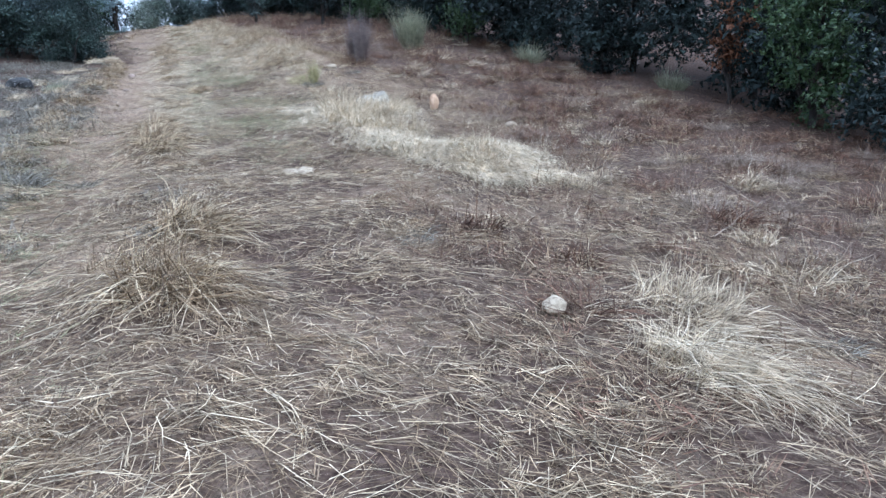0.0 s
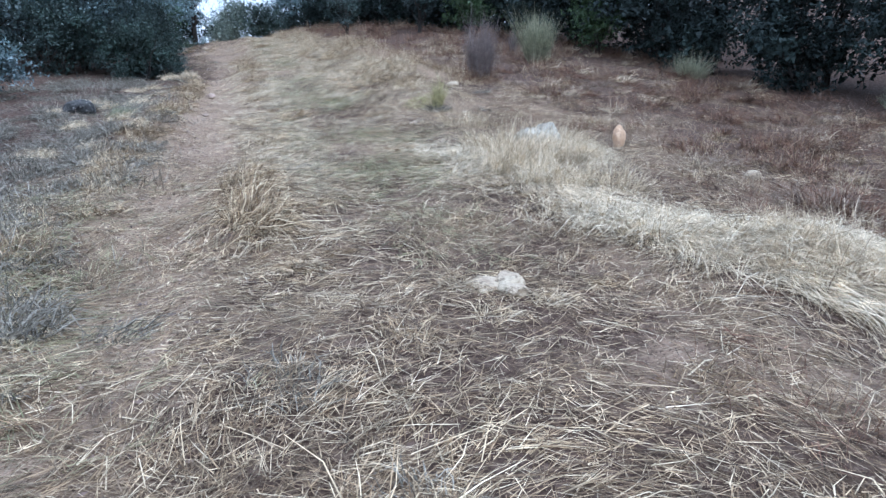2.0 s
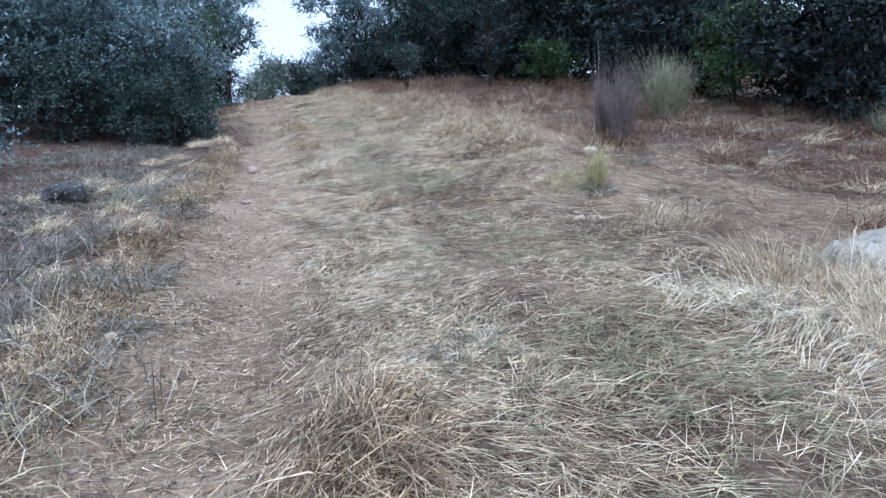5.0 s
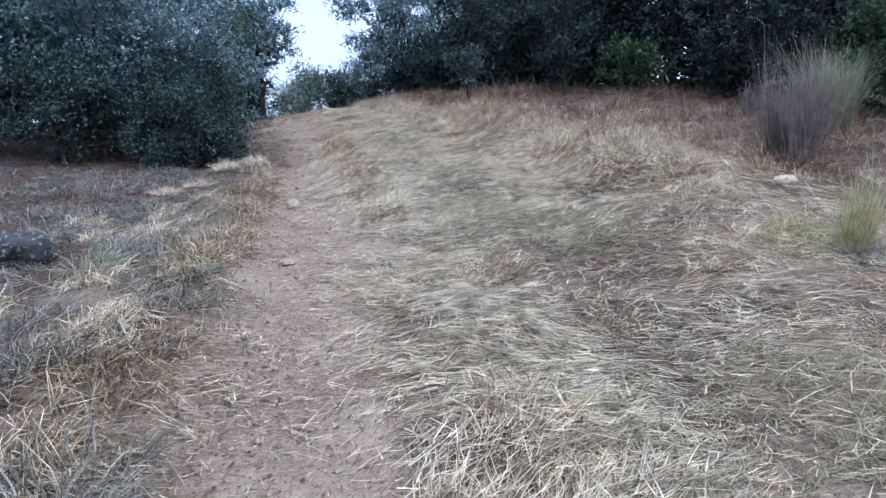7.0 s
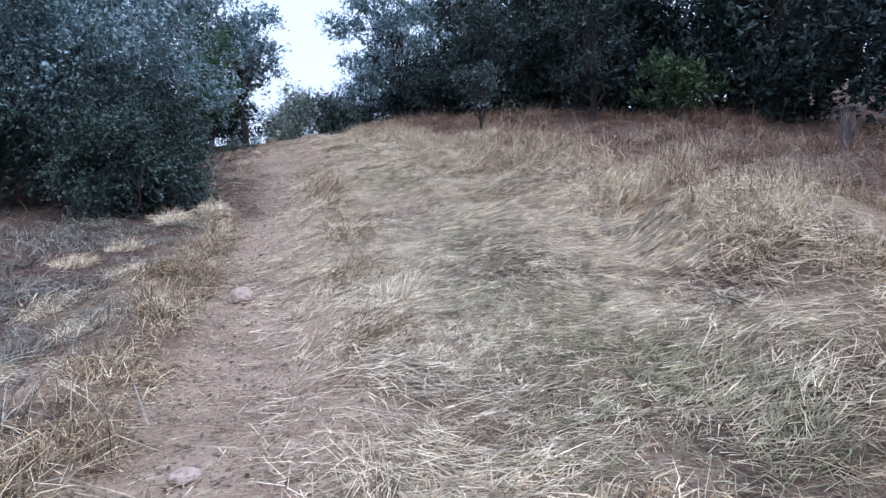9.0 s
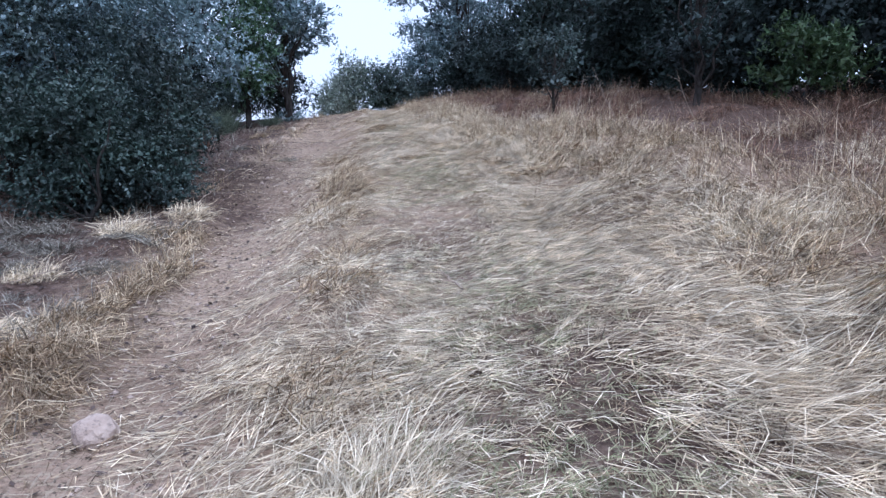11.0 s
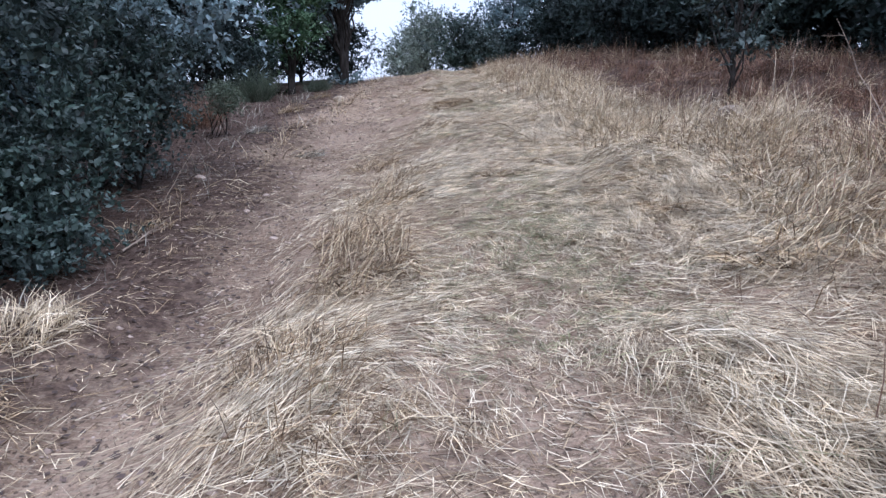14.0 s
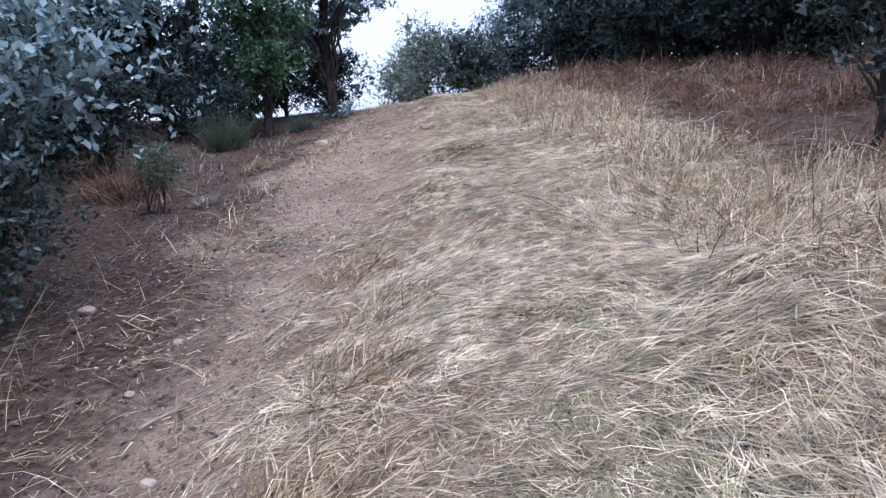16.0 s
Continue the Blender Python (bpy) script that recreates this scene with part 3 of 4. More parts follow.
def wood_edge(y):
    """Where the foot of the wood begins."""
    return np.interp(y, [0, 7, 11, 17, 20, 24, 28, 32, 36, 40, 45], [10.0, 10.3, 11.0, 10.3, 9.2, 8.2, 6.8, 5.8, 4.8, 3.8, 3.4])


def weedy(x, y):
    edge = value_noise(x, y, 1.1, 81) * 0.7
    m = 1 / (1 + np.exp((weed_line(y) - x + edge) * 2.6))
    m = np.maximum(m, 0.45 * np.clip(x - 1.2, 0, 1) * np.interp(y, [5.5, 7.5], [1.0, 0.0]))
    return np.clip(m * np.clip(0.25 + 1.7 * value_noise(x, y, 0.55, 82), 0.06, 1) * np.clip(wood_edge(y) + 1.8 - x, 0, 1), 0, 1)


standing("brown_weeds", 64000, (1.5, 13, 0, 46), weedy, BROWN, "reddish brown dead weeds standing on the bank", (0.18, 0.46), (0.0032, 0.0065), (0.35, 1.45), (0.05, 0.7), 2, category="weeds")


def weed_mix(x, y):
    return weedy(x, y) * np.clip(0.3 + value_noise(x, y, 0.9, 91), 0, 1)


lodged("fallen_weeds", 52000, (1.5, 12, 0, 44), weedy, BROWN, "brown broken weed stems lying on the bank", (0.15, 0.45), (0.005, 0.008), 1.2, (0.1, 0.5), 1)
standing("pale_bank_stalks", 10000, (1.5, 9, 0, 44), weed_mix, STRAW, "pale dry grass stalks among the brown weeds", (0.25, 0.55), (0.0028, 0.005), (0.5, 1.4), (0.1, 0.7))
standing("bank_fringe", 22000, (-2.6, 6, 8, 42), fringe, STRAW, "tall dry grass standing along the edges of the track", (0.25, 0.5), (0.003, 0.006), (0.6, 1.45), (0.2, 0.9), 2)
standing("pale_fringe", 7000, (1.2, 4.5, 25, 38), fringe, SILVER, "pale dry grass standing along the foot of the bank", (0.2, 0.42), (0.003, 0.005), (0.6, 1.45), (0.2, 0.8), 2)


def bank_straw(x, y):
    """Patches of straw among the weeds of the lower bank."""
    m = np.clip((x - weed_line(y) + 0.8) * 1.2, 0, 1) * np.clip(wood_edge(y) + 0.3 - x, 0, 1) * np.interp(y, [0, 13, 22], [1.0, 0.8, 0.25])
    return np.clip(m * np.clip(0.15 + 1.5 * value_noise(x, y, 0.7, 84), 0.1, 1), 0, 1)


lodged("bank_straw", 19000, (3.2, 11, 0.5, 24), bank_straw, STRAW, "tangled straw lying among brown weeds", (0.12, 0.4), (0.003, 0.006), 1.3, (0.1, 0.7), 2)
standing("bank_twigs", 12000, (3.2, 11, 0.5, 24), bank_straw, TWIG, "thin tan stalks standing among brown weeds", (0.2, 0.5), (0.0028, 0.005), (0.5, 1.4), (0.05, 0.6), 2, category="weeds")


def grey_green(x, y):
    return np.clip(np.exp(-(((x + 1.9) / 0.8) ** 2)) * np.interp(y, [0, 2, 9, 12], [1, 1, 0.8, 0]) * (0.6 + 0.4 * value_noise(x, y, 0.5, 55)), 0, 1)


lodged("grey_green_grass", 14000, (-4, 0.2, 0.6, 12), grey_green, GREEN, "dull grey green grass lying beside the rut", (0.1, 0.28), (0.003, 0.0055), 1.0, (0.1, 0.6), 2)

# ---- trees and shrubs ----
def tube(bm, points, radii, sides=7):
    """A bent, tapered round bar through the points."""
    rings = []
    for k, (p, r) in enumerate(zip(points, radii)):
        ahead = (points[min(k + 1, len(points) - 1)] - points[max(k - 1, 0)]).normalized()
        side = ahead.orthogonal().normalized()
        over = ahead.cross(side)
        rings.append([bm.verts.new(p + (side * math.cos(a) + over * math.sin(a)) * r) for a in (2 * math.pi * i / sides for i in range(sides))])
    for low, high in zip(rings, rings[1:]):
        for i in range(sides):
            bm.faces.new((low[i], low[(i + 1) % sides], high[(i + 1) % sides], high[i]))
    bm.faces.new(rings[-1])
    return bm


def crooked(start, end, steps, wander, dice):
    out = []
    for k in range(steps + 1):
        f = k / steps
        off = Vector((dice.uniform(-1, 1), dice.uniform(-1, 1), dice.uniform(-0.5, 0.5))) * wander * math.sin(math.pi * min(f, 0.9))
        out.append(start.lerp(end, f) + off)
    return out


def leaf_cloud(name, centres, radii, count, size, dice, droop=0.0):
    """Small folded leaves in sprigs, the sprigs gathered in clumps about the given centres, with broader leaves deep inside.
    Large leaves, of trees that stay far off, are single triangles."""
    each = 7
    sprigs = count // each
    count = sprigs * each
    which = dice.choice(len(centres), sprigs, p=radii**2 / (radii**2).sum())
    way = dice.normal(size=(sprigs, 3))
    way /= np.linalg.norm(way, axis=1)[:, None]
    deep = dice.random(sprigs) < 0.2
    far = np.where(deep, 0.45, 1.0) * dice.random(sprigs) ** 0.4
    foot = centres[which] + way * (radii[which] * far)[:, None] * np.array([1.2, 1.2, 0.74])
    shoot = way * 0.8 + dice.normal(size=(sprigs, 3)) * 0.55 + np.array([0, 0, 0.25 - droop])
    shoot /= np.linalg.norm(shoot, axis=1)[:, None]
    reach = size * dice.uniform(1.5, 3.2, sprigs)
    step = np.tile(np.linspace(0, 1, each), sprigs)
    shoot, way, deep = np.repeat(shoot, each, 0), np.repeat(way, each, 0), np.repeat(deep, each)
    place = np.repeat(foot, each, 0) + shoot * (np.repeat(reach, each) * step)[:, None] + dice.normal(size=(count, 3)) * size * 0.3
    along = shoot * 0.8 + dice.normal(size=(count, 3)) * 0.6
    along /= np.linalg.norm(along, axis=1)[:, None]
    normal = way * 0.4 + dice.normal(size=(count, 3)) * 0.5 + np.array([0, 0, 0.75])
    side = np.cross(normal, along)
    side /= np.linalg.norm(side, axis=1)[:, None] + 1e-9
    normal = np.cross(along, side)
    ln = (size * dice.uniform(0.7, 1.35, count) * np.where(deep, 1.4, 1.0))[:, None]
    tip, tail = place + along * ln * 0.5, place - along * ln * 0.5
    rise, broad = normal * ln * 0.08, np.where(deep, 0.36, 0.25)[:, None] * ln
    if size > 0.068:
        left, right = tail + side * broad, tail - side * broad
        return raw_mesh(name, np.stack([left, right, tip], 1).reshape(-1, 3), np.arange(3 * count).reshape(-1, 3))
    left, right = place + side * broad + rise, place - side * broad + rise
    verts = np.stack([tail, left, tip, right], 1).reshape(-1, 3)
    k = np.arange(count)[:, None] * 4
    tris = np.concatenate([k + np.array([[0, 2, 1]]), k + np.array([[0, 3, 2]])], 0)
    return raw_mesh(name, verts, tris)


def crown_clumps(dice, rx, ry, low, top, count, clump):
    """Places of leaf clumps in an uneven crown between two heights."""
    way = dice.normal(size=(count, 3))
    way /= np.linalg.norm(way, axis=1)[:, None]
    bulge = 1 + 0.22 * np.sin(3.1 * way[:, 0] + dice.random() * 6) * np.cos(2.7 * way[:, 1] + dice.random() * 6) + 0.16 * np.sin(5.3 * way[:, 2] + 4 * way[:, 0])
    far = dice.random(count) ** 0.35 * bulge * dice.uniform(0.85, 1.15, count)
    mid, half = (low + top) / 2, (top - low) / 2
    c = way * far[:, None] * np.array([rx, ry, half]) * 0.86 + np.array([0, 0, mid])
    return c, clump * dice.uniform(0.65, 1.35, count)


def oak(x, y, tall, rx, ry, low, clumps, leaves, size, seed, material=None, label="dense holm oak with small dull green leaves", name="oak_tree", lean=(0.0, 0.0), category="tree", clump=0.42, stems=1):
    dice, dice2 = np.random.default_rng(seed), random.Random(seed)
    # Left trees get the lighter leaf, the wood the shade-darkened one.
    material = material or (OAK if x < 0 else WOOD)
    root = new(name)
    root.location = (x, y, height(x, y))
    tagged(root, label, category)
    centres, radii = crown_clumps(dice, rx, ry, low, tall, clumps, clump)
    centres[:, 0] += lean[0] * centres[:, 2] / tall
    centres[:, 1] += lean[1] * centres[:, 2] / tall
    for s in range(stems):
        off = Vector((dice2.uniform(-0.3, 0.3), dice2.uniform(-0.3, 0.3), 0)) * (stems > 1)
        top = Vector((lean[0] * 0.6, lean[1] * 0.6, tall * (0.72 if stems == 1 else 0.6))) + off * 2.5
        spine = crooked(off + Vector((0, 0, -0.2)), top, 6, 0.03 * tall, dice2)
        r = 0.021 * tall / math.sqrt(stems)
        trunk = part("trunk", tube(bmesh.new(), spine, [r * (1 - 0.12 * k) for k in range(7)], 9), BARK, root)
        order = sorted(range(clumps), key=lambda k: dice2.random())[:14 // stems]
        for k in order:
            end = Vector(centres[k])
            start = spine[min(5, max(1, int(6 * min(end.z / tall, 0.9)) - 1))]
            pts = crooked(start, end, 4, 0.03 * tall, dice2)
            part("limb", tube(bmesh.new(), pts, [r * 0.42, r * 0.33, r * 0.24, r * 0.15, r * 0.05], 5), BARK, trunk)
    part("crown", leaf_cloud("crown", centres, radii, leaves, size, dice), material, root)
    return root


# The big oak that overhangs the verge, with its neighbours.
oak(-4.15, 26.2, 6.0, 2.7, 2.3, 0.1, 150, 100000, 0.053, 1, label="big bushy holm oak with grey green leaves down to the ground", lean=(0.3, 0.0), stems=2, clump=0.56)
# The skirt's shade is put into its dimmer leaf colour.
oak(-2.75, 25.0, 2.5, 1.1, 1.0, -0.05, 44, 18000, 0.048, 2, DIMOAK, label="low shaded skirt of a holm oak with small leaves", name="oak_bush", category="bush", clump=0.36, stems=2)
side_oak = oak(-6.9, 25.9, 5.0, 2.2, 2.0, 0.1, 90, 16000, 0.115, 3, label="bushy holm oak with grey green leaves on the verge", clump=0.55)
oak(-4.7, 28.9, 3.2, 1.4, 1.3, 0.1, 56, 15000, 0.055, 4, DIMOAK, label="low holm oak bush beside the track", name="oak_bush", category="bush", stems=2, clump=0.45)
open_oak = oak(-4.8, 36.8, 7.6, 3.0, 2.6, 0.6, 80, 16000, 0.12, 6, label="open crowned holm oak with a dark leaning trunk", lean=(0.6, 0.0), clump=0.55)
oak(-1.8, 37.7, 6.4, 1.7, 1.6, 0.2, 46, 12000, 0.11, 7, label="holm oak with sky showing through its loose crown", lean=(0.3, 0.0), clump=0.5)
oak(-2.6, 35.2, 4.4, 0.9, 0.85, -0.1, 46, 13000, 0.075, 8, MIDGREEN, "dull green young oak beside darker trees", clump=0.42)
# Bush for the dark undergrowth; the oaks' shade is in its leaf colour.
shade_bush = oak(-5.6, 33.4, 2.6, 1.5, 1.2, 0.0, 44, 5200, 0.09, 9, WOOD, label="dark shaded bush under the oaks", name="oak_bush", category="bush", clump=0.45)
# More low skirts, coloured dim for the shade below the big oak.
oak(-4.6, 24.6, 2.4, 1.5, 0.9, -0.05, 46, 13000, 0.055, 14, DIMOAK, label="dark low holm oak skirt over shaded soil", name="oak_bush", category="bush", clump=0.38, stems=2)
oak(-2.8, 24.1, 1.75, 0.85, 0.8, -0.05, 46, 18000, 0.046, 15, DIMOAK, label="dark low holm oak branches hanging over dark shaded soil", name="oak_bush", category="bush", clump=0.3, stems=2)
oak(-2.4, 26.4, 1.75, 0.75, 0.75, -0.05, 40, 12000, 0.046, 16, DIMOAK, label="low holm oak bush over bare soil", name="oak_bush", category="bush", clump=0.3, stems=2)
oak(-2.0, 24.35, 0.95, 0.6, 0.5, -0.05, 26, 7000, 0.042, 17, DIMOAK, label="low dark holm oak branches at the edge of bare soil", name="oak_bush", category="bush", clump=0.22, stems=2)
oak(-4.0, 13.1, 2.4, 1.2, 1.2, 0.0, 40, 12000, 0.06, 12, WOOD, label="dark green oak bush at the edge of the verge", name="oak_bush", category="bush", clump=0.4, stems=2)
oak(-5.4, 19.6, 1.5, 1.2, 0.9, 0.0, 26, 5000, 0.07, 13, label="low dark bush on the verge", name="oak_bush", category="bush", clump=0.36)

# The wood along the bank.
# Crest oaks: open light is put into their lighter leaf colour.
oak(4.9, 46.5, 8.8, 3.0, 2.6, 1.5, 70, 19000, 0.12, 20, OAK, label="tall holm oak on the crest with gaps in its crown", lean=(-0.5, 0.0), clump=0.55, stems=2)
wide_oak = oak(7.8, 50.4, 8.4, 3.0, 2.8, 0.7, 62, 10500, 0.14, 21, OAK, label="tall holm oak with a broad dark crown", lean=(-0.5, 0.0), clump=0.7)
dense_oak = oak(8.3, 30.4, 6.8, 2.7, 2.4, 0.75, 72, 13500, 0.13, 22, DIMOAK, label="dense dark holm oak at the edge of the wood", clump=0.62)
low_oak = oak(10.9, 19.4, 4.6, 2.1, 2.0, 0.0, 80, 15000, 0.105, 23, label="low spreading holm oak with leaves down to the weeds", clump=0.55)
COPIES = [(wide_oak, [(8.6, 42.5, 40, 0.95), (11.0, 36.5, 150, 1.0), (13.5, 31.5, 250, 1.05), (12.5, 44.0, 60, 0.9)]),
          (dense_oak, [(7.4, 34.2, 100, 0.9), (6.6, 38.4, 200, 0.85), (10.2, 26.6, 220, 1.05), (13.2, 20.5, 310, 1.0), (14.6, 13.4, 60, 1.0), (14.4, 5.0, 170, 0.95)]),
          (low_oak, [(10.2, 23.2, 75, 1.0), (12.4, 15.8, 200, 1.05), (13.0, 12.0, 320, 1.1), (12.9, 8.4, 110, 1.0), (12.4, 4.6, 20, 0.95), (5.9, 42.0, 280, 0.75), (9.6, 33.0, 45, 0.9), (8.4, 38.6, 150, 0.9), (12.4, 27.8, 10, 1.0)]),
          (side_oak, [(-7.8, 31.0, 100, 1.25), (-10.5, 37.5, 30, 1.3), (-10.2, 24.0, 200, 1.2)]), (open_oak, [(-8.4, 41.5, 120, 0.95)]),
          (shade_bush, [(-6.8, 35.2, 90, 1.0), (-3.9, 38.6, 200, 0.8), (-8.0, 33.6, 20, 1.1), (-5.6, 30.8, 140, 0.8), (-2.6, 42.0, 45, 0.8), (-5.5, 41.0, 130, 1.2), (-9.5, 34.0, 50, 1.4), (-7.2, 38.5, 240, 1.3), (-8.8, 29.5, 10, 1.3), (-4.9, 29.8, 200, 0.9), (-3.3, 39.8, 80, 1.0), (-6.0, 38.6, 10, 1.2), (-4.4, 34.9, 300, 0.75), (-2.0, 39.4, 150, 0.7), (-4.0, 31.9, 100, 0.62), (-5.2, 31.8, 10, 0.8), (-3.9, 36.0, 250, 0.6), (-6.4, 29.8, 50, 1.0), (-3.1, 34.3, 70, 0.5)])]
# Low dark bushes stand in for the shaded understory and close sky gaps.
edge_bush = oak(7.3, 28.8, 2.1, 1.2, 1.0, 0.0, 44, 4600, 0.095, 24, label="low dark bush filling the shade at the foot of the wood", name="oak_bush", category="bush", clump=0.42)
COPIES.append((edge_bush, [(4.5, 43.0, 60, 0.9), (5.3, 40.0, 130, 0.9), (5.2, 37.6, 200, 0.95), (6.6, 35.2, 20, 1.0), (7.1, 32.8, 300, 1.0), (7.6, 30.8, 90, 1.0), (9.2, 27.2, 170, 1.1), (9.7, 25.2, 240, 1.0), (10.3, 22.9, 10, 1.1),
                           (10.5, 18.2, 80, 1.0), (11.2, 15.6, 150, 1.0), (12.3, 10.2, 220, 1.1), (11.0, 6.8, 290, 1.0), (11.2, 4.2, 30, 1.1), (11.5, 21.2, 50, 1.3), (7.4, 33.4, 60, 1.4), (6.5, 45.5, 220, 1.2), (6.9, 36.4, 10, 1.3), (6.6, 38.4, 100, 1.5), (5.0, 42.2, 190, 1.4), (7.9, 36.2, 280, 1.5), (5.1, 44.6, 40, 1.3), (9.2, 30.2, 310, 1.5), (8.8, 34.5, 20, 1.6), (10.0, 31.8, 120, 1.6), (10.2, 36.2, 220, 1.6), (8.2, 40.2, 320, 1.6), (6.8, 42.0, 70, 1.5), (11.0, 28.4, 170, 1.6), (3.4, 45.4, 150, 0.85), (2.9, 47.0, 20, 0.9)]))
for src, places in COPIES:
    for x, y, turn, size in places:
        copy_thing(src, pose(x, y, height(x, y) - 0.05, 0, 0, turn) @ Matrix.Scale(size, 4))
oak(11.2, 8.9, 3.6, 1.2, 1.2, 0.0, 60, 12000, 0.07, 31, GREENOAK, "dark green juniper like shrub at the edge of the wood", "juniper_shrub", category="shrub", clump=0.4)
oak(9.5, 20.8, 2.6, 1.0, 1.0, 0.1, 36, 7000, 0.075, 32, GREENOAK, "green young oak before the darker wood", clump=0.38)
oak(7.7, 26.6, 1.35, 0.85, 0.7, 0.05, 24, 3600, 0.08, 33, GREENOAK, "small fresh green shrub at the edge of the wood", "green_shrub", category="shrub", clump=0.28)
oak(3.55, 27.0, 1.7, 0.52, 0.5, 0.5, 18, 2200, 0.05, 34, DIMOAK, label="small grey green oak sapling with a thin dark stem", name="oak_sapling", clump=0.22)
oak(6.1, 27.2, 3.4, 0.9, 0.9, 0.4, 26, 4500, 0.075, 35, label="young holm oak leaning over the bank", clump=0.36)
oak(11.6, 11.4, 2.5, 0.45, 0.45, 0.6, 14, 1500, 0.08, 36, RUST, "dead shrub with rust brown leaves", "dead_shrub", category="shrub", clump=0.28)
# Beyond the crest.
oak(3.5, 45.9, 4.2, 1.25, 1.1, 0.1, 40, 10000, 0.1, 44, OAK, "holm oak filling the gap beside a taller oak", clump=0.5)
oak(1.6, 43.2, 2.1, 1.1, 0.9, -0.1, 50, 12000, 0.08, 41, DIMOAK, label="round dark bush on the crest beside the track", name="round_bush", category="bush", clump=0.6)
oak(0.15, 45.6, 3.2, 0.85, 0.8, -0.3, 46, 10000, 0.085, 42, PALEBUSH, "pale grey green tree beyond the crest", category="tree", clump=0.6)
oak(-0.7, 49.0, 2.6, 1.1, 1.0, -0.6, 40, 8000, 0.1, 43, PALEBUSH, "pale grey green bush beyond the crest", "pale_bush", category="bush", clump=0.6)


def tuft(name, x, y, tall, spread, count, material, label, wide=0.004, droop=(0.05, 0.5), lift=(0.9, 1.5), category="grass tuft", base=None):
    """Stalks that fan out of one root."""
    dice = np.random.default_rng(int(abs(x * 977 + y * 131)) + count)
    a, r = dice.uniform(0, 2 * np.pi, count), np.sqrt(dice.random(count)) * (spread * 0.4 if base is None else base)
    up = dice.uniform(*lift, count)
    lie, bend = float(flow(x, y)) + dice.normal(0, 0.4), 0.0 if category == "shrub" else 1.1
    lean = np.arctan2(np.sin(a) + bend * math.sin(lie), np.cos(a) + bend * math.cos(lie)) + dice.normal(0, 0.6 if category == "shrub" else 0.85, count)
    length = tall * dice.uniform(0.35, 1.1, count) * (1.1 - 0.5 * r / max(r.max(), 0.01))
    if category == "shrub" and tall > 1.2:
        bough = dice.integers(0, 13, count)
        a = dice.uniform(0, 2 * np.pi, 13)[bough] + dice.normal(0, 0.3, count)
        r = r * dice.uniform(0.3, 1.0, 13)[bough]
        up = np.clip(dice.uniform(*lift, 13)[bough] + dice.normal(0, 0.1, count), 0.8, 1.57)
        lean = a + dice.normal(0, 0.5, count)
        length = tall * dice.uniform(0.55, 1.05, 13)[bough] * (0.45 + 0.6 * dice.random(count) ** 0.6)
    drop = dice.uniform(*droop, count) * np.sin(up)
    foot = Vector((x, y, height(x, y)))
    root = new(name)
    root.location = foot
    stiff = up > np.quantile(up, 0.6)
    for piece, some, factor in (("core", stiff, 0.8), ("skirt", ~stiff, 1.0)):
        me = strips(piece, (x + np.cos(a) * r)[some], (y + np.sin(a) * r)[some], lean[some], length[some], wide * factor * dice.uniform(0.8, 1.9, some.sum()), up[some], drop[some],
                    dice.normal(0, 0.6, some.sum()), 3 if tall > 0.6 else 2, tilt=1.3)
        me.transform(Matrix.Translation(-foot))
        tagged(part(piece, me, material, root), kind="stuff")
    return tagged(root, label, category)


tuft("dry_broom", 4.9, 17.7, 1.5, 0.7, 2000, BROOMGREY, "grey purple dry broom bush on the bank", 0.0045, (0.0, 0.3), (1.25, 1.57), "shrub", 0.32)
tuft("brown_weed_tuft", 4.7, 17.4, 0.6, 0.8, 700, BROWN, "brown dead weeds round a dry broom", 0.004, (0.2, 0.9), (0.5, 1.5), base=0.5)
tuft("green_broom", 7.1, 19.6, 1.6, 1.0, 2800, BROOMGREEN, "pale green upright broom bush by the wood", 0.0052, (0.0, 0.25), (1.08, 1.57), "shrub", 0.38)
tuft("green_broom", 9.7, 16.9, 0.8, 0.9, 900, BROOMGREEN, "small pale green broom at the edge of the wood", 0.006, (0.0, 0.35), (0.7, 1.55), "shrub", 0.3)
tuft("green_broom", 11.4, 13.0, 0.7, 0.9, 700, BROOMGREEN, "small pale green broom before dark bushes", 0.006, (0.0, 0.35), (0.7, 1.55), "shrub", 0.3)
tuft("brown_weed_bush", 5.35, 8.75, 0.62, 0.9, 700, BROWN, "domed brown dead weed bush over a dark hollow", 0.005, (0.2, 0.9), (0.5, 1.5), "shrub", 0.4)
tuft("brown_weed_bush", 5.25, 8.9, 0.6, 0.9, 800, TWIG, "domed golden brown weed bush over a dark hollow", 0.004, (0.3, 1.0), (0.5, 1.5), "shrub", 0.36)
tuft("yellow_grass_tuft", 3.1, 14.9, 0.75, 0.2, 420, YELLOW, "yellow green grass tuft standing in pale straw", 0.005, (0.0, 0.25), (1.15, 1.55))
tuft("yellow_grass_tuft", 2.85, 15.15, 0.45, 0.5, 380, YELLOW, "yellowish grass tuft sprawling over pale straw", 0.004, (0.4, 1.0), (0.5, 1.4), base=0.25)
tuft("grey_grass_tuft", 3.05, 14.75, 0.32, 0.5, 500, GREY, "grey dead grass round a yellow tuft", 0.004, (0.2, 0.7), (0.5, 1.3))
oak(-2.25, 29.3, 0.82, 0.22, 0.22, 0.14, 18, 6500, 0.019, 61, OLIVE, "small round grey green broom beside the track", "round_broom", category="shrub", clump=0.13, stems=2)
tuft("brown_weed_bush", -3.1, 30.3, 0.9, 0.8, 800, BROWN, "brown dead undergrowth in the shade of oaks", 0.005, (0.1, 0.7), (0.7, 1.5), "shrub", 0.45)
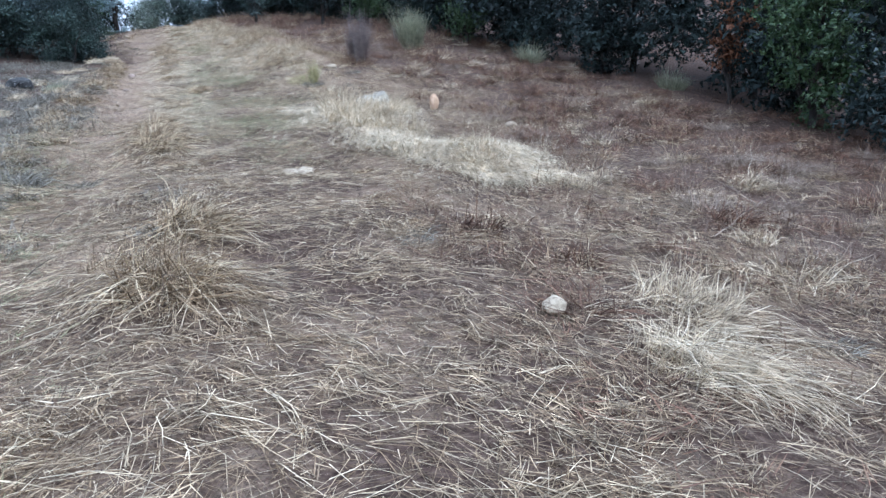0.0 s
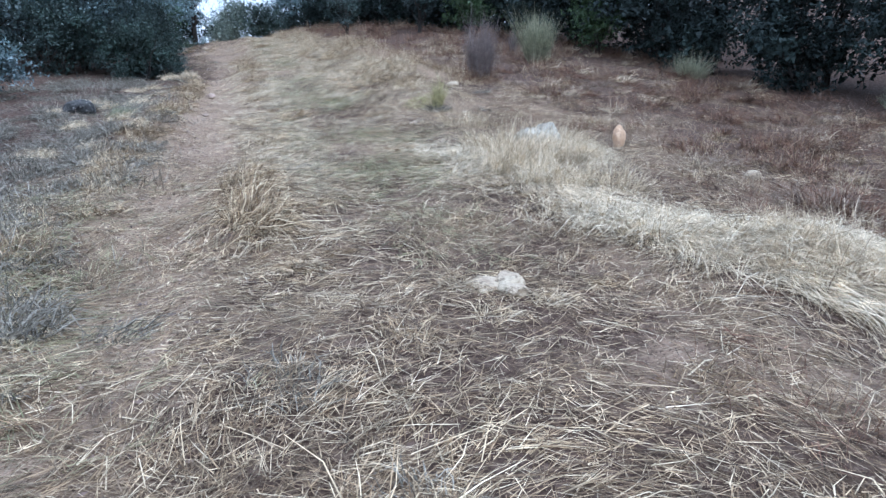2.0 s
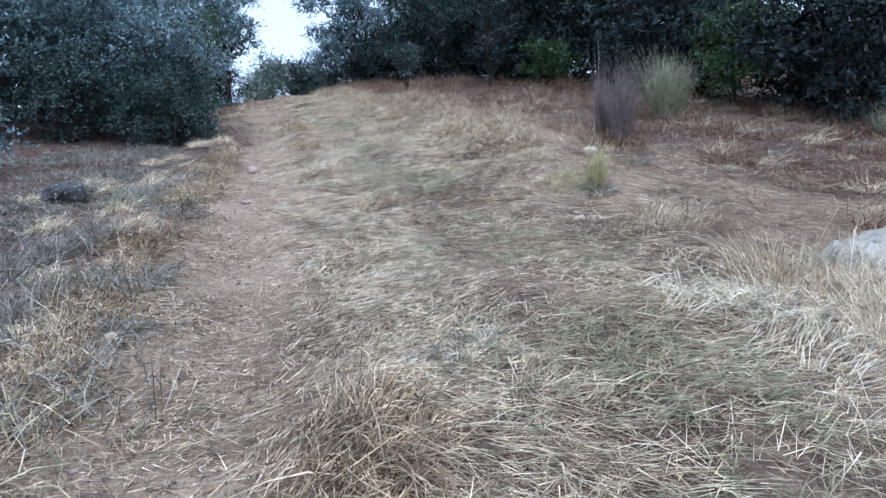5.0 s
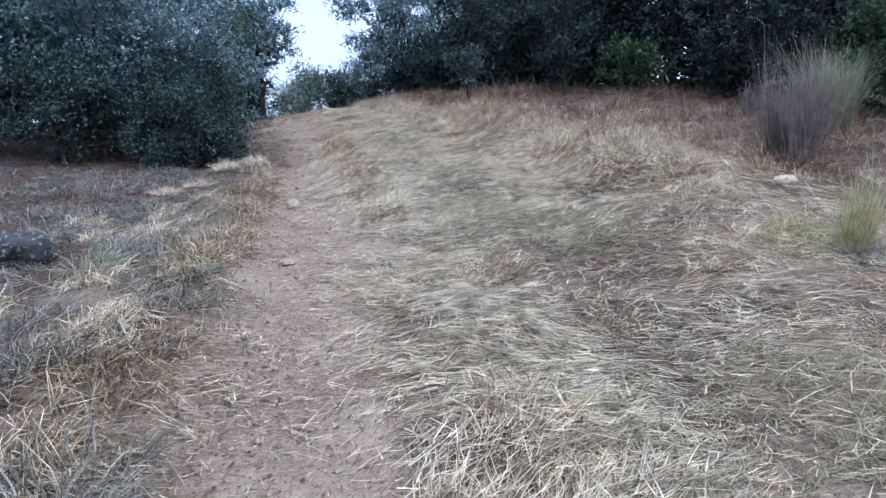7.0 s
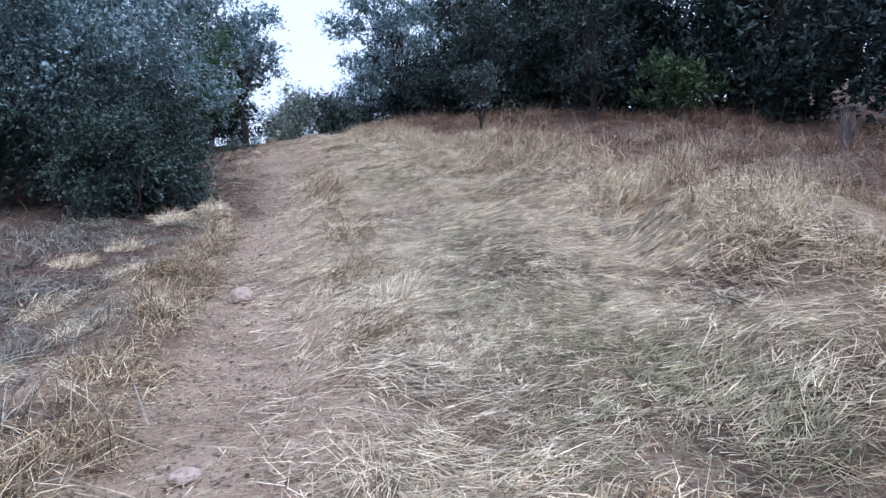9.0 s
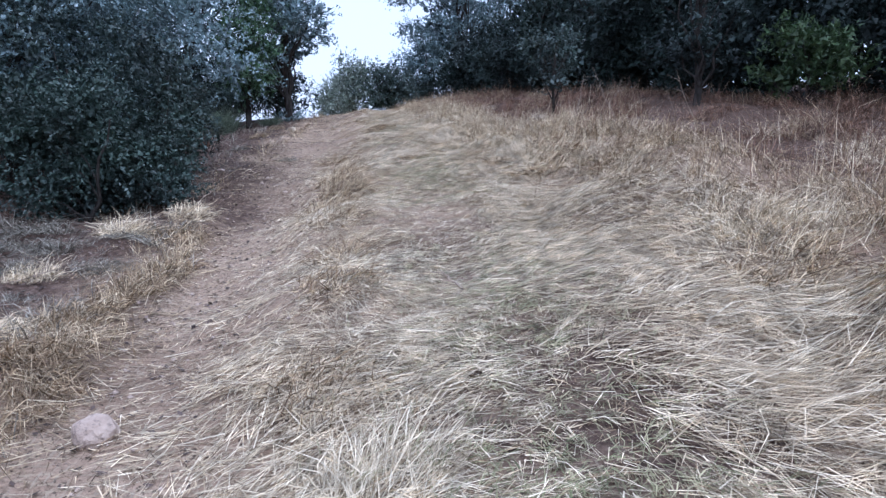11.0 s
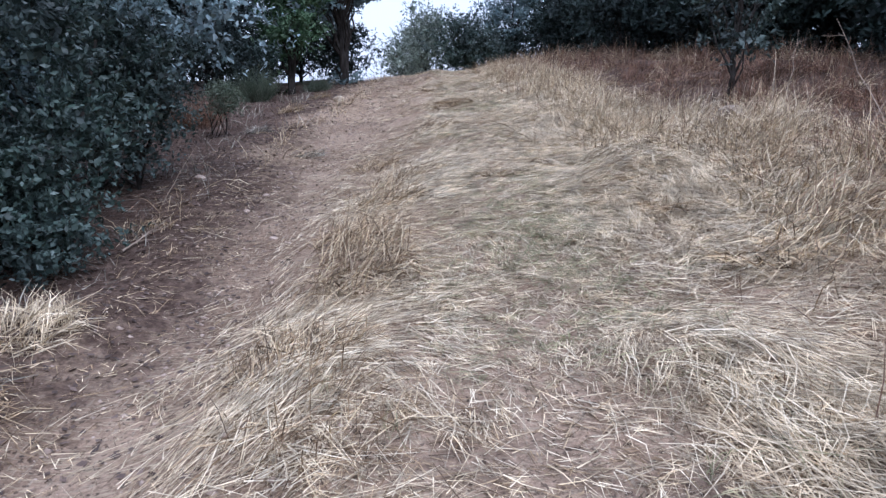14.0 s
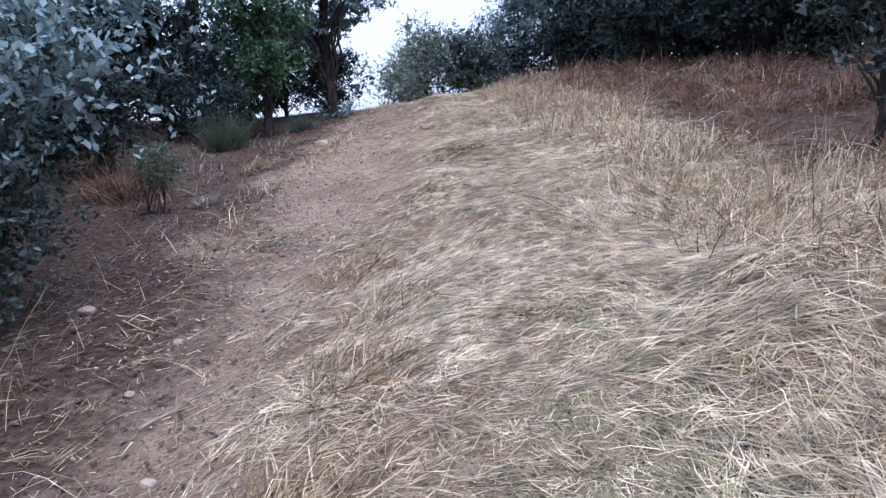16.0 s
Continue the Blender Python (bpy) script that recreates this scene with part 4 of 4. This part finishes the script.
tuft("round_broom", -3.0, 33.8, 0.9, 0.6, 2200, OLIVE, "fuzzy grey green broom under the oaks", 0.005, (0.0, 0.2), (0.7, 1.57), "shrub", 0.25)
tuft("round_broom", -2.1, 35.6, 0.55, 0.5, 1000, OLIVE, "low grey green broom near the crest", 0.005, (0.0, 0.2), (0.2, 1.57), "shrub", 0.2)
tuft("dry_broom", 7.34, 21.7, 0.75, 0.25, 400, BROOMGREY, "thin grey dry broom among brown weeds", 0.006, (0.0, 0.15), (1.25, 1.55), "shrub", 0.06)
tuft("dry_broom", 11.0, 6.0, 0.9, 0.7, 900, BROOMGREY, "grey dry broom at the foot of dark bushes", 0.006, (0.0, 0.3), (0.9, 1.5), "shrub")

STANDING = [(-0.05, 3.8, 0.82, 620), (0.1, 5.2, 0.78, 620), (-0.3, 4.5, 0.5, 260), (-0.1, 9.3, 0.72, 560), (-0.15, 10.5, 0.66, 480), (0.2, 17.9, 0.4, 160), (0.25, 20.3, 0.45, 220),
            (0.18, 22.3, 0.55, 150), (0.22, 19.1, 0.42, 220), (0.25, 21.2, 0.46, 240), (0.2, 25.4, 0.5, 260), (0.3, 26.2, 0.45, 240), (0.6, 28.4, 0.35, 200), (0.7, 30.2, 0.35, 220), (0.05, 22.8, 0.5, 260), (0.2, 23.9, 0.66, 340), (0.1, 24.4, 0.5, 240), (0.0, 27.0, 0.4, 180), (0.2, 13.4, 0.4, 200), (0.75, 15.6, 0.4, 240)]
for x, y, tall, count in STANDING:
    tuft("straw_tuft", x, y, tall, 0.45, int(count * 1.5), STRAW, "dry straw tuft standing on the middle of the track", 0.0042, (0.3, 1.05), (0.4, 1.45), base=0.28)
tuft("green_grass_tuft", -2.18, 16.6, 0.6, 0.5, 420, BROOMGREEN, "pale green arching grass tuft on the verge", 0.006, (0.4, 1.0), (0.6, 1.5), base=0.16)
tuft("ochre_grass_tuft", -1.4, 16.05, 0.42, 0.4, 380, YELLOW, "ochre dead grass tuft drooping over the rut", 0.0045, (0.4, 1.1), (0.5, 1.4), base=0.14)
tuft("ochre_grass_tuft", -1.45, 19.6, 0.45, 0.4, 380, STRAW, "tan dead grass tuft drooping over the rut", 0.0045, (0.4, 1.1), (0.5, 1.4), base=0.16)
for x, y in [(1.2, 7.35), (1.6, 7.4), (1.1, 7.85)]:
    tuft("straw_tuft", x, y, 0.24, 0.3, 110, SILVER, "bleached straw fallen over a half buried rock", 0.004, (0.4, 1.0), (0.3, 1.0), base=0.12)
tuft("white_grass_tuft", 0.45, 18.4, 0.5, 0.5, 420, WHITE, "bleached white grass tuft fallen over the track", 0.004, (0.2, 0.9), (0.4, 1.5), base=0.2)
for k in range(18):
    y = 11.8 + 0.62 * k + 0.2 * math.sin(k * 2.3)
    tuft("edge_grass_tuft", float(rut(y)) - 0.72 + 0.12 * math.sin(k * 1.7), y, 0.52 + 0.1 * math.sin(k * 3.1), 0.5, 320, STRAW, "tan straw tuft drooping over the rut edge", 0.0045, (0.7, 1.35), (0.6, 1.4), base=0.22)
for x, y, tall, count in [(2.9, 11.8, 0.65, 700), (2.72, 10.6, 0.75, 900), (3.35, 10.7, 0.6, 900), (3.7, 11.2, 0.42, 500), (2.95, 11.2, 0.7, 700), (2.86, 9.9, 0.6, 650), (3.5, 9.8, 0.5, 450), (3.7, 7.8, 0.5, 500), (3.5, 7.2, 0.5, 500), (2.9, 8.2, 0.45, 400), (3.1, 3.2, 0.45, 350), (2.5, 2.5, 0.4, 300), (4.2, 6.4, 0.35, 260),
                          (3.1, 13.4, 0.5, 300), (4.1, 12.2, 0.5, 350), (3.21, 18.05, 0.5, 450), (3.6, 19.2, 0.45, 400), (3.1, 20.0, 0.45, 400), (3.0, 25.1, 0.6, 500), (2.9, 26.6, 0.55, 450), (2.4, 27.4, 0.5, 400), (3.2, 24.0, 0.5, 400)]:
    tuft("silver_grass_tuft", x, y, tall, 0.9, count, SILVER, "silvery dry grass tuft bowed by the wind", 0.0042, (0.05, 0.6), (0.75, 1.45))
for k in range(16):
    y = 16.6 + 0.62 * k
    x = float(np.interp(y, [16, 20, 27], [3.1, 2.9, 2.5])) + 0.22 * math.sin(k * 2.1)
    tuft("ridge_grass_tuft", x, y, 0.55 + 0.1 * math.sin(k * 1.3), 0.8, 420, STRAW if k % 3 else SILVER, "long dry grass tuft bowed over the foot of the bank", 0.004, (0.5, 1.15), (0.7, 1.4), base=0.3)
for x, y, tall, count in [(-1.68, 14.5, 0.45, 300), (-1.37, 16.2, 0.4, 420), (-2.0, 16.9, 0.42, 420), (-2.2, 15.4, 0.4, 300), (-2.0, 18.2, 0.4, 300), (-2.3, 14.2, 0.45, 320), (-1.75, 9.0, 0.4, 300), (-2.6, 10.2, 0.4, 260), (-1.3, 19.0, 0.35, 280),
                          (-1.5, 20.6, 0.35, 300), (-1.35, 23.3, 0.38, 450), (-1.75, 22.6, 0.4, 500), (-2.1, 21.6, 0.35, 300), (-1.9, 29.6, 0.3, 220), (-1.8, 31.2, 0.35, 260), (-1.7, 33.6, 0.3, 220), (-1.6, 25.2, 0.22, 160)]:
    tuft("verge_grass_tuft", x, y, tall, 0.5, count, SILVER if 21.5 < y < 24 else GREY if x < -1.8 else STRAW, "dry grass tuft at the edge of the verge", 0.0045, (0.2, 0.85), (0.5, 1.4))

for x, y, tall in [(-1.75, 15.2, 0.5), (-2.15, 16.3, 0.55), (-1.95, 17.5, 0.5), (-2.5, 17.9, 0.45), (-1.7, 18.6, 0.45), (-2.7, 15.8, 0.5), (-2.2, 19.4, 0.45), (-1.8, 20.4, 0.4), (-2.9, 19.0, 0.4), (-2.0, 13.6, 0.5), (-2.6, 13.0, 0.45), (-1.75, 12.4, 0.45), (-3.2, 17.2, 0.4), (-2.4, 20.9, 0.4)]:
    tuft("pale_verge_tuft", x, y, tall, 0.5, 360, SILVER, "bleached arching grass tuft on dark verge soil", 0.0045, (0.55, 1.2), (0.6, 1.45), base=0.2)

# Many more tufts, a few kinds of them repeated.
def repeat_tufts(kinds, count, box, keep, group):
    for ob in kinds:
        tagged(ob, group=group)
    x, y = pick(count, *box, keep)
    for k in range(count):
        copy_thing(kinds[k % len(kinds)], pose(x[k], y[k], height(x[k], y[k]) - 0.01, 0, 0, rng.uniform(0, 360)) @ Matrix.Scale(rng.uniform(0.6, 1.25), 4))


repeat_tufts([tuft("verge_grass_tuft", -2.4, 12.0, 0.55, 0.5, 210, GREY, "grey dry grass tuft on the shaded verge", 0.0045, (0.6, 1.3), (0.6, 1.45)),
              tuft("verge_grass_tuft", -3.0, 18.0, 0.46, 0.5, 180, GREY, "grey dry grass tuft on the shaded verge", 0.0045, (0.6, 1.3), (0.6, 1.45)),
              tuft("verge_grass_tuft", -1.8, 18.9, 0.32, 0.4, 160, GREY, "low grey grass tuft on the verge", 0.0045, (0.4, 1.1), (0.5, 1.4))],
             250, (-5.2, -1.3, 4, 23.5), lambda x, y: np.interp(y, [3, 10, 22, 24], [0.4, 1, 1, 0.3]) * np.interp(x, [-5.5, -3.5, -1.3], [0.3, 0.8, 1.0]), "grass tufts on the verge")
repeat_tufts([tuft("brown_weed_tuft", 5.6, 8.8, 0.45, 0.5, 200, BROWN, "brown tangled dead weed tuft on the bank", 0.005, (0.3, 1.0), (0.3, 1.4)),
              tuft("brown_weed_tuft", 6.3, 11.0, 0.55, 0.5, 220, BROWN, "tall brown dead weed tuft on the bank", 0.005, (0.1, 0.7), (0.6, 1.5)),
              tuft("pale_weed_tuft", 5.2, 13.1, 0.5, 0.5, 160, SILVER, "bleached grass tuft among brown weeds", 0.0045, (0.2, 0.9), (0.5, 1.45))],
             170, (2.2, 10.5, 1, 38), lambda x, y: weedy(x, y), "dead weed tufts on the bank")
repeat_tufts([tuft("tan_weed_tuft", 6.0, 7.0, 0.5, 0.5, 190, TWIG, "tan tangled weed tuft on the bank", 0.0048, (0.2, 0.9), (0.4, 1.45)),
              tuft("brown_weed_tuft", 7.2, 9.4, 0.5, 0.5, 210, BROWN, "brown matted weed tuft on the bank", 0.005, (0.3, 1.0), (0.4, 1.45)),
              tuft("tan_weed_tuft", 8.0, 6.0, 0.4, 0.5, 170, STRAW, "straw coloured weed tuft among brown weeds", 0.0045, (0.3, 1.0), (0.4, 1.4))],
             100, (4.4, 10.5, 2, 18), lambda x, y: np.clip((x - weed_line(y)) * 1.5, 0, 1), "weed tufts on the lower bank")
repeat_tufts([tuft("low_straw_tuft", 0.6, 7.0, 0.3, 0.5, 170, STRAW, "low tangled tuft of dry straw", 0.0045, (0.4, 1.0), (0.3, 1.2)),
              tuft("low_straw_tuft", 1.8, 5.2, 0.34, 0.5, 180, STRAW, "low tangled tuft of dry straw", 0.0045, (0.4, 1.0), (0.3, 1.3)),
              tuft("low_straw_tuft", -0.9, 7.5, 0.28, 0.5, 170, GREY, "low greyish tuft of dry straw", 0.0045, (0.4, 1.0), (0.3, 1.3))],
             60, (-1.8, 4.8, 1.5, 34), lambda x, y: on_track(x, y) * np.where(np.abs(x - 1.05) < 0.45, 0.25, 1), "low straw tufts on the track")

# ---- leaf litter ----
DULLSTONE = rock_material("dull_brown_rock", (0.15, 0.115, 0.085), (0.3, 0.24, 0.185), (0.4, 0.35, 0.28))


def litter(n):
    x, y = pick(n, -7, 0.2, 5, 38, lambda x, y: np.clip(np.interp(x, [-7, -3.5, -1.9, -1.1, -0.2, 0.1], [0.3, 0.8, 1.0, 0.5, 0.25, 0.02]) * np.interp(y, [5, 10, 19, 23], [0.1, 0.4, 0.55, 1]), 0, 1))
    z = terrain(x, y) + 0.008 + rng.random(n) * 0.012
    a, ln = rng.uniform(0, 2 * np.pi, n), rng.uniform(0.01, 0.026, n)
    along = np.stack([np.cos(a), np.sin(a), rng.normal(0, 0.25, n)], -1) * ln[:, None]
    side = np.stack([-np.sin(a), np.cos(a), rng.normal(0, 0.3, n)], -1) * ln[:, None] * 0.5
    c = np.stack([x, y, z], -1)
    verts = np.stack([c - along, c + side, c + along, c - side], 1).reshape(-1, 3)
    return raw_mesh("leaf_litter", verts, np.arange(n * 4).reshape(-1, 4))


tagged(part("leaf_litter", litter(42000), LITTER, None), "brown fallen oak leaves on shaded soil", "leaf litter", kind="stuff")

# ---- stones ----
def stone(name, x, y, size, material, label, seed, sink=0.3, turn=0.0, rugged=0.22):
    bm = bmesh.new()
    bmesh.ops.create_icosphere(bm, subdivisions=4 if max(size) > 0.2 else 3, radius=0.5)
    shift = Vector((seed * 3.7, seed * 1.3, seed * 2.1))
    for v in bm.verts:
        p = v.co.copy()
        d = noise.noise(p * 2.2 + shift) * rugged + noise.noise(p * 6 + shift) * rugged * 0.35 + noise.noise(p * 15 + shift) * rugged * 0.12
        flat = abs(noise.cell(p * 2.0 + shift)) * 0.06
        v.co = p * (1 + d - flat)
        v.co = Vector((v.co.x * size[0], v.co.y * size[1], v.co.z * size[2]))
    me = bpy.data.meshes.new(name)
    bm.to_mesh(me)
    bm.free()
    ob = part(name, me, material, None)
    ob.matrix_basis = pose(x, y, height(x, y) + size[2] * (0.5 - sink), 0, 0, turn)
    return tagged(ob, label, "rock" if max(size) > 0.25 else "stone")


stone("slab_rock", 3.5, 11.75, (0.66, 0.45, 0.6), GREYSTONE, "pale grey rough rock standing in silvery grass", 1, 0.42, 10, 0.4)
stone("orange_stone", 4.66, 11.65, (0.19, 0.15, 0.32), SANDSTONE, "upright orange sandstone among dry weeds", 2, 0.1, 20)
stone("pale_rock", 1.42, 7.75, (0.38, 0.36, 0.17), LIMESTONE, "pinkish white rock half buried in straw", 3, 0.55, 30, 0.75)
stone("white_stone", 2.15, 3.33, (0.17, 0.14, 0.14), LIMESTONE, "whitish stone lying in dry straw", 4, 0.15)
stone("white_stone", 5.4, 9.97, (0.22, 0.14, 0.12), LIMESTONE, "whitish stone beside a dark hollow", 5, 0.1)
stone("white_stone", 4.62, 7.83, (0.17, 0.12, 0.08), LIMESTONE, "flat whitish stone on bare brown soil", 6, 0.2)
stone("white_stone", 2.4, 13.85, (0.11, 0.08, 0.07), LIMESTONE, "small white stone under a grass tuft", 7, 0.15)
stone("white_stone", 3.9, 16.55, (0.26, 0.18, 0.12), LIMESTONE, "flat white stone in lodged grass", 8, 0.2)
stone("lichen_rock", -2.85, 17.1, (0.5, 0.5, 0.34), DARKSTONE, "dark rock patched with pale lichen", 9, 0.2, 40, 0.35)
stone("tan_stone", -0.68, 19.0, (0.18, 0.17, 0.15), TANSTONE, "tan stone on the bare wheel rut", 10, 0.25, 30)
stone("tan_stone", -0.73, 16.5, (0.13, 0.11, 0.06), TANSTONE, "small tan stone on the bare wheel rut", 11, 0.2)
stone("tan_stone", -1.38, 12.1, (0.09, 0.08, 0.06), LIMESTONE, "small pale stone on reddish soil", 12, 0.2)
stone("lichen_rock", 3.0, 25.6, (0.36, 0.26, 0.2), DULLSTONE, "grey rock among weeds by a sapling", 13, 0.2, 15, 0.35)
stone("white_stone", -1.25, 33.0, (0.2, 0.16, 0.14), LIMESTONE, "white stone at the edge of the track", 14, 0.2)
stone("white_stone", -0.2, 33.0, (0.14, 0.1, 0.08), LIMESTONE, "small white stone on bare soil", 15, 0.25)
stone("tan_stone", -0.95, 26.3, (0.07, 0.06, 0.045), TANSTONE, "small tan stone on bare soil", 16, 0.2)
stone("tan_stone", -0.95, 25.65, (0.055, 0.05, 0.04), TANSTONE, "small tan stone on bare soil", 17, 0.2)
stone("tan_stone", -0.56, 24.95, (0.07, 0.05, 0.04), TANSTONE, "small tan stone on bare soil", 18, 0.2)
stone("tan_stone", -1.7, 26.7, (0.12, 0.1, 0.07), TANSTONE, "tan stone in the shade of the oak", 19, 0.2)
stone("white_stone", 1.6, 27.4, (0.16, 0.1, 0.05), LIMESTONE, "flat pale stone in short grass", 20, 0.2)
stone("tan_stone", -1.0, 21.9, (0.055, 0.045, 0.035), TANSTONE, "small tan stone on bare soil", 21, 0.2)


def pebble_scatter(n):
    x, y = pick(n, -2.2, 0.4, 4, 42, lambda x, y: np.clip(np.exp(-(((x - rut(y)) / 0.6) ** 2)) * np.interp(y, [4, 14], [0.3, 1]), 0, 1))
    unit = np.array([(0, 0, 1), (1, 0, 0), (0, 1, 0), (-1, 0, 0), (0, -1, 0), (0, 0, -1)], float)
    tri = np.array([(0, 1, 2), (0, 2, 3), (0, 3, 4), (0, 4, 1), (5, 2, 1), (5, 3, 2), (5, 4, 3), (5, 1, 4)])
    r = (0.004 + 0.018 * rng.random(n) ** 3)[:, None, None] * rng.uniform(0.6, 1.3, (n, 6, 1))
    verts = unit[None] * r * np.array([1.2, 1, 0.7]) + np.stack([x, y, terrain(x, y) + 0.003], -1)[:, None]
    return raw_mesh("pebbles", verts.reshape(-1, 3), (np.arange(n)[:, None, None] * 6 + tri).reshape(-1, 3))


tagged(part("pebbles", pebble_scatter(3600), TANSTONE, None), "small tan pebbles strewn over the wheel rut", "pebbles", kind="stuff")

# ---- dead branches and stalks ----
def dry_branch(x, y, tall, turn, seed, label="dry leafless branch lying on brown weeds", lying=True, thick=0.008, name="dry_branch"):
    dice = random.Random(seed)
    root = new(name)
    root.matrix_basis = pose(x, y, height(x, y) + 0.02, 0, 0, turn)
    tagged(root, label, "branch")
    end = Vector((tall, 0, tall * (0.22 if lying else 1.6)))
    spine = crooked(Vector((0, 0, 0)), end, 6, 0.05 * tall, dice)
    part("stem", tube(bmesh.new(), spine, [thick * (1 - 0.13 * k) for k in range(7)], 5), TWIG, root)
    for k in range(2, 6):
        for s in (-1, 1):
            tip = spine[k] + Vector((dice.uniform(0.1, 0.3), s * dice.uniform(0.1, 0.3), dice.uniform(0.0, 0.2))) * tall
            part("twig", tube(bmesh.new(), crooked(spine[k], tip, 3, 0.03 * tall, dice), [thick * 0.5, thick * 0.4, thick * 0.3, thick * 0.15], 4), TWIG, root)
    return root


for k, (x, y, tall, turn) in enumerate([(4.3, 6.7, 1.1, -35), (4.7, 6.2, 0.9, 60), (4.5, 4.4, 1.0, 20), (5.4, 7.4, 0.8, 130), (5.9, 5.2, 0.7, 80), (4.2, 15.8, 0.9, 40), (5.2, 15.0, 0.8, 10), (5.6, 20.0, 0.9, 30)]):
    dry_branch(x, y, tall, turn, 100 + k)
for k, (x, y, tall, turn) in enumerate([(3.4, 24.6, 0.4, 20), (3.9, 25.1, 0.5, 120), (3.6, 26.0, 0.45, 60), (4.3, 23.6, 0.45, 200), (4.4, 20.6, 0.35, 10), (3.4, 27.2, 0.4, 300), (5.0, 19.0, 0.35, 90)]):
    dry_branch(x, y, tall, turn, 200 + k, "tall dry weed stalk with thin side twigs", False, 0.005, "weed_stalk")
for k, (x, y, tall, turn) in enumerate([(-1.9, 15.2, 0.6, 30), (-2.3, 16.2, 0.7, 160), (-2.0, 18.4, 0.7, -20), (-2.6, 19.3, 0.8, 70), (-1.8, 20.2, 0.6, 200), (-2.4, 14.0, 0.6, 250), (-2.2, 21.4, 0.6, 10), (-1.7, 17.2, 0.5, 300)]):
    dry_branch(x, y, tall, turn, 400 + k, "grey dead bramble stem sprawling on the verge", True, 0.006)
dry_branch(-1.66, 25.7, 0.3, 40, 450, "pale upright weed stalk beside the oak", False, 0.004, "weed_stalk")
for k, (x, y, tall, turn) in enumerate([(-0.75, 25.3, 0.35, 50), (-1.2, 26.55, 0.18, 30), (1.0, 20.2, 0.3, 110), (-1.5, 24.6, 0.5, 80)]):
    dry_branch(x, y, tall, turn, 300 + k, "short dark stick lying on the soil", True, 0.009, "stick")
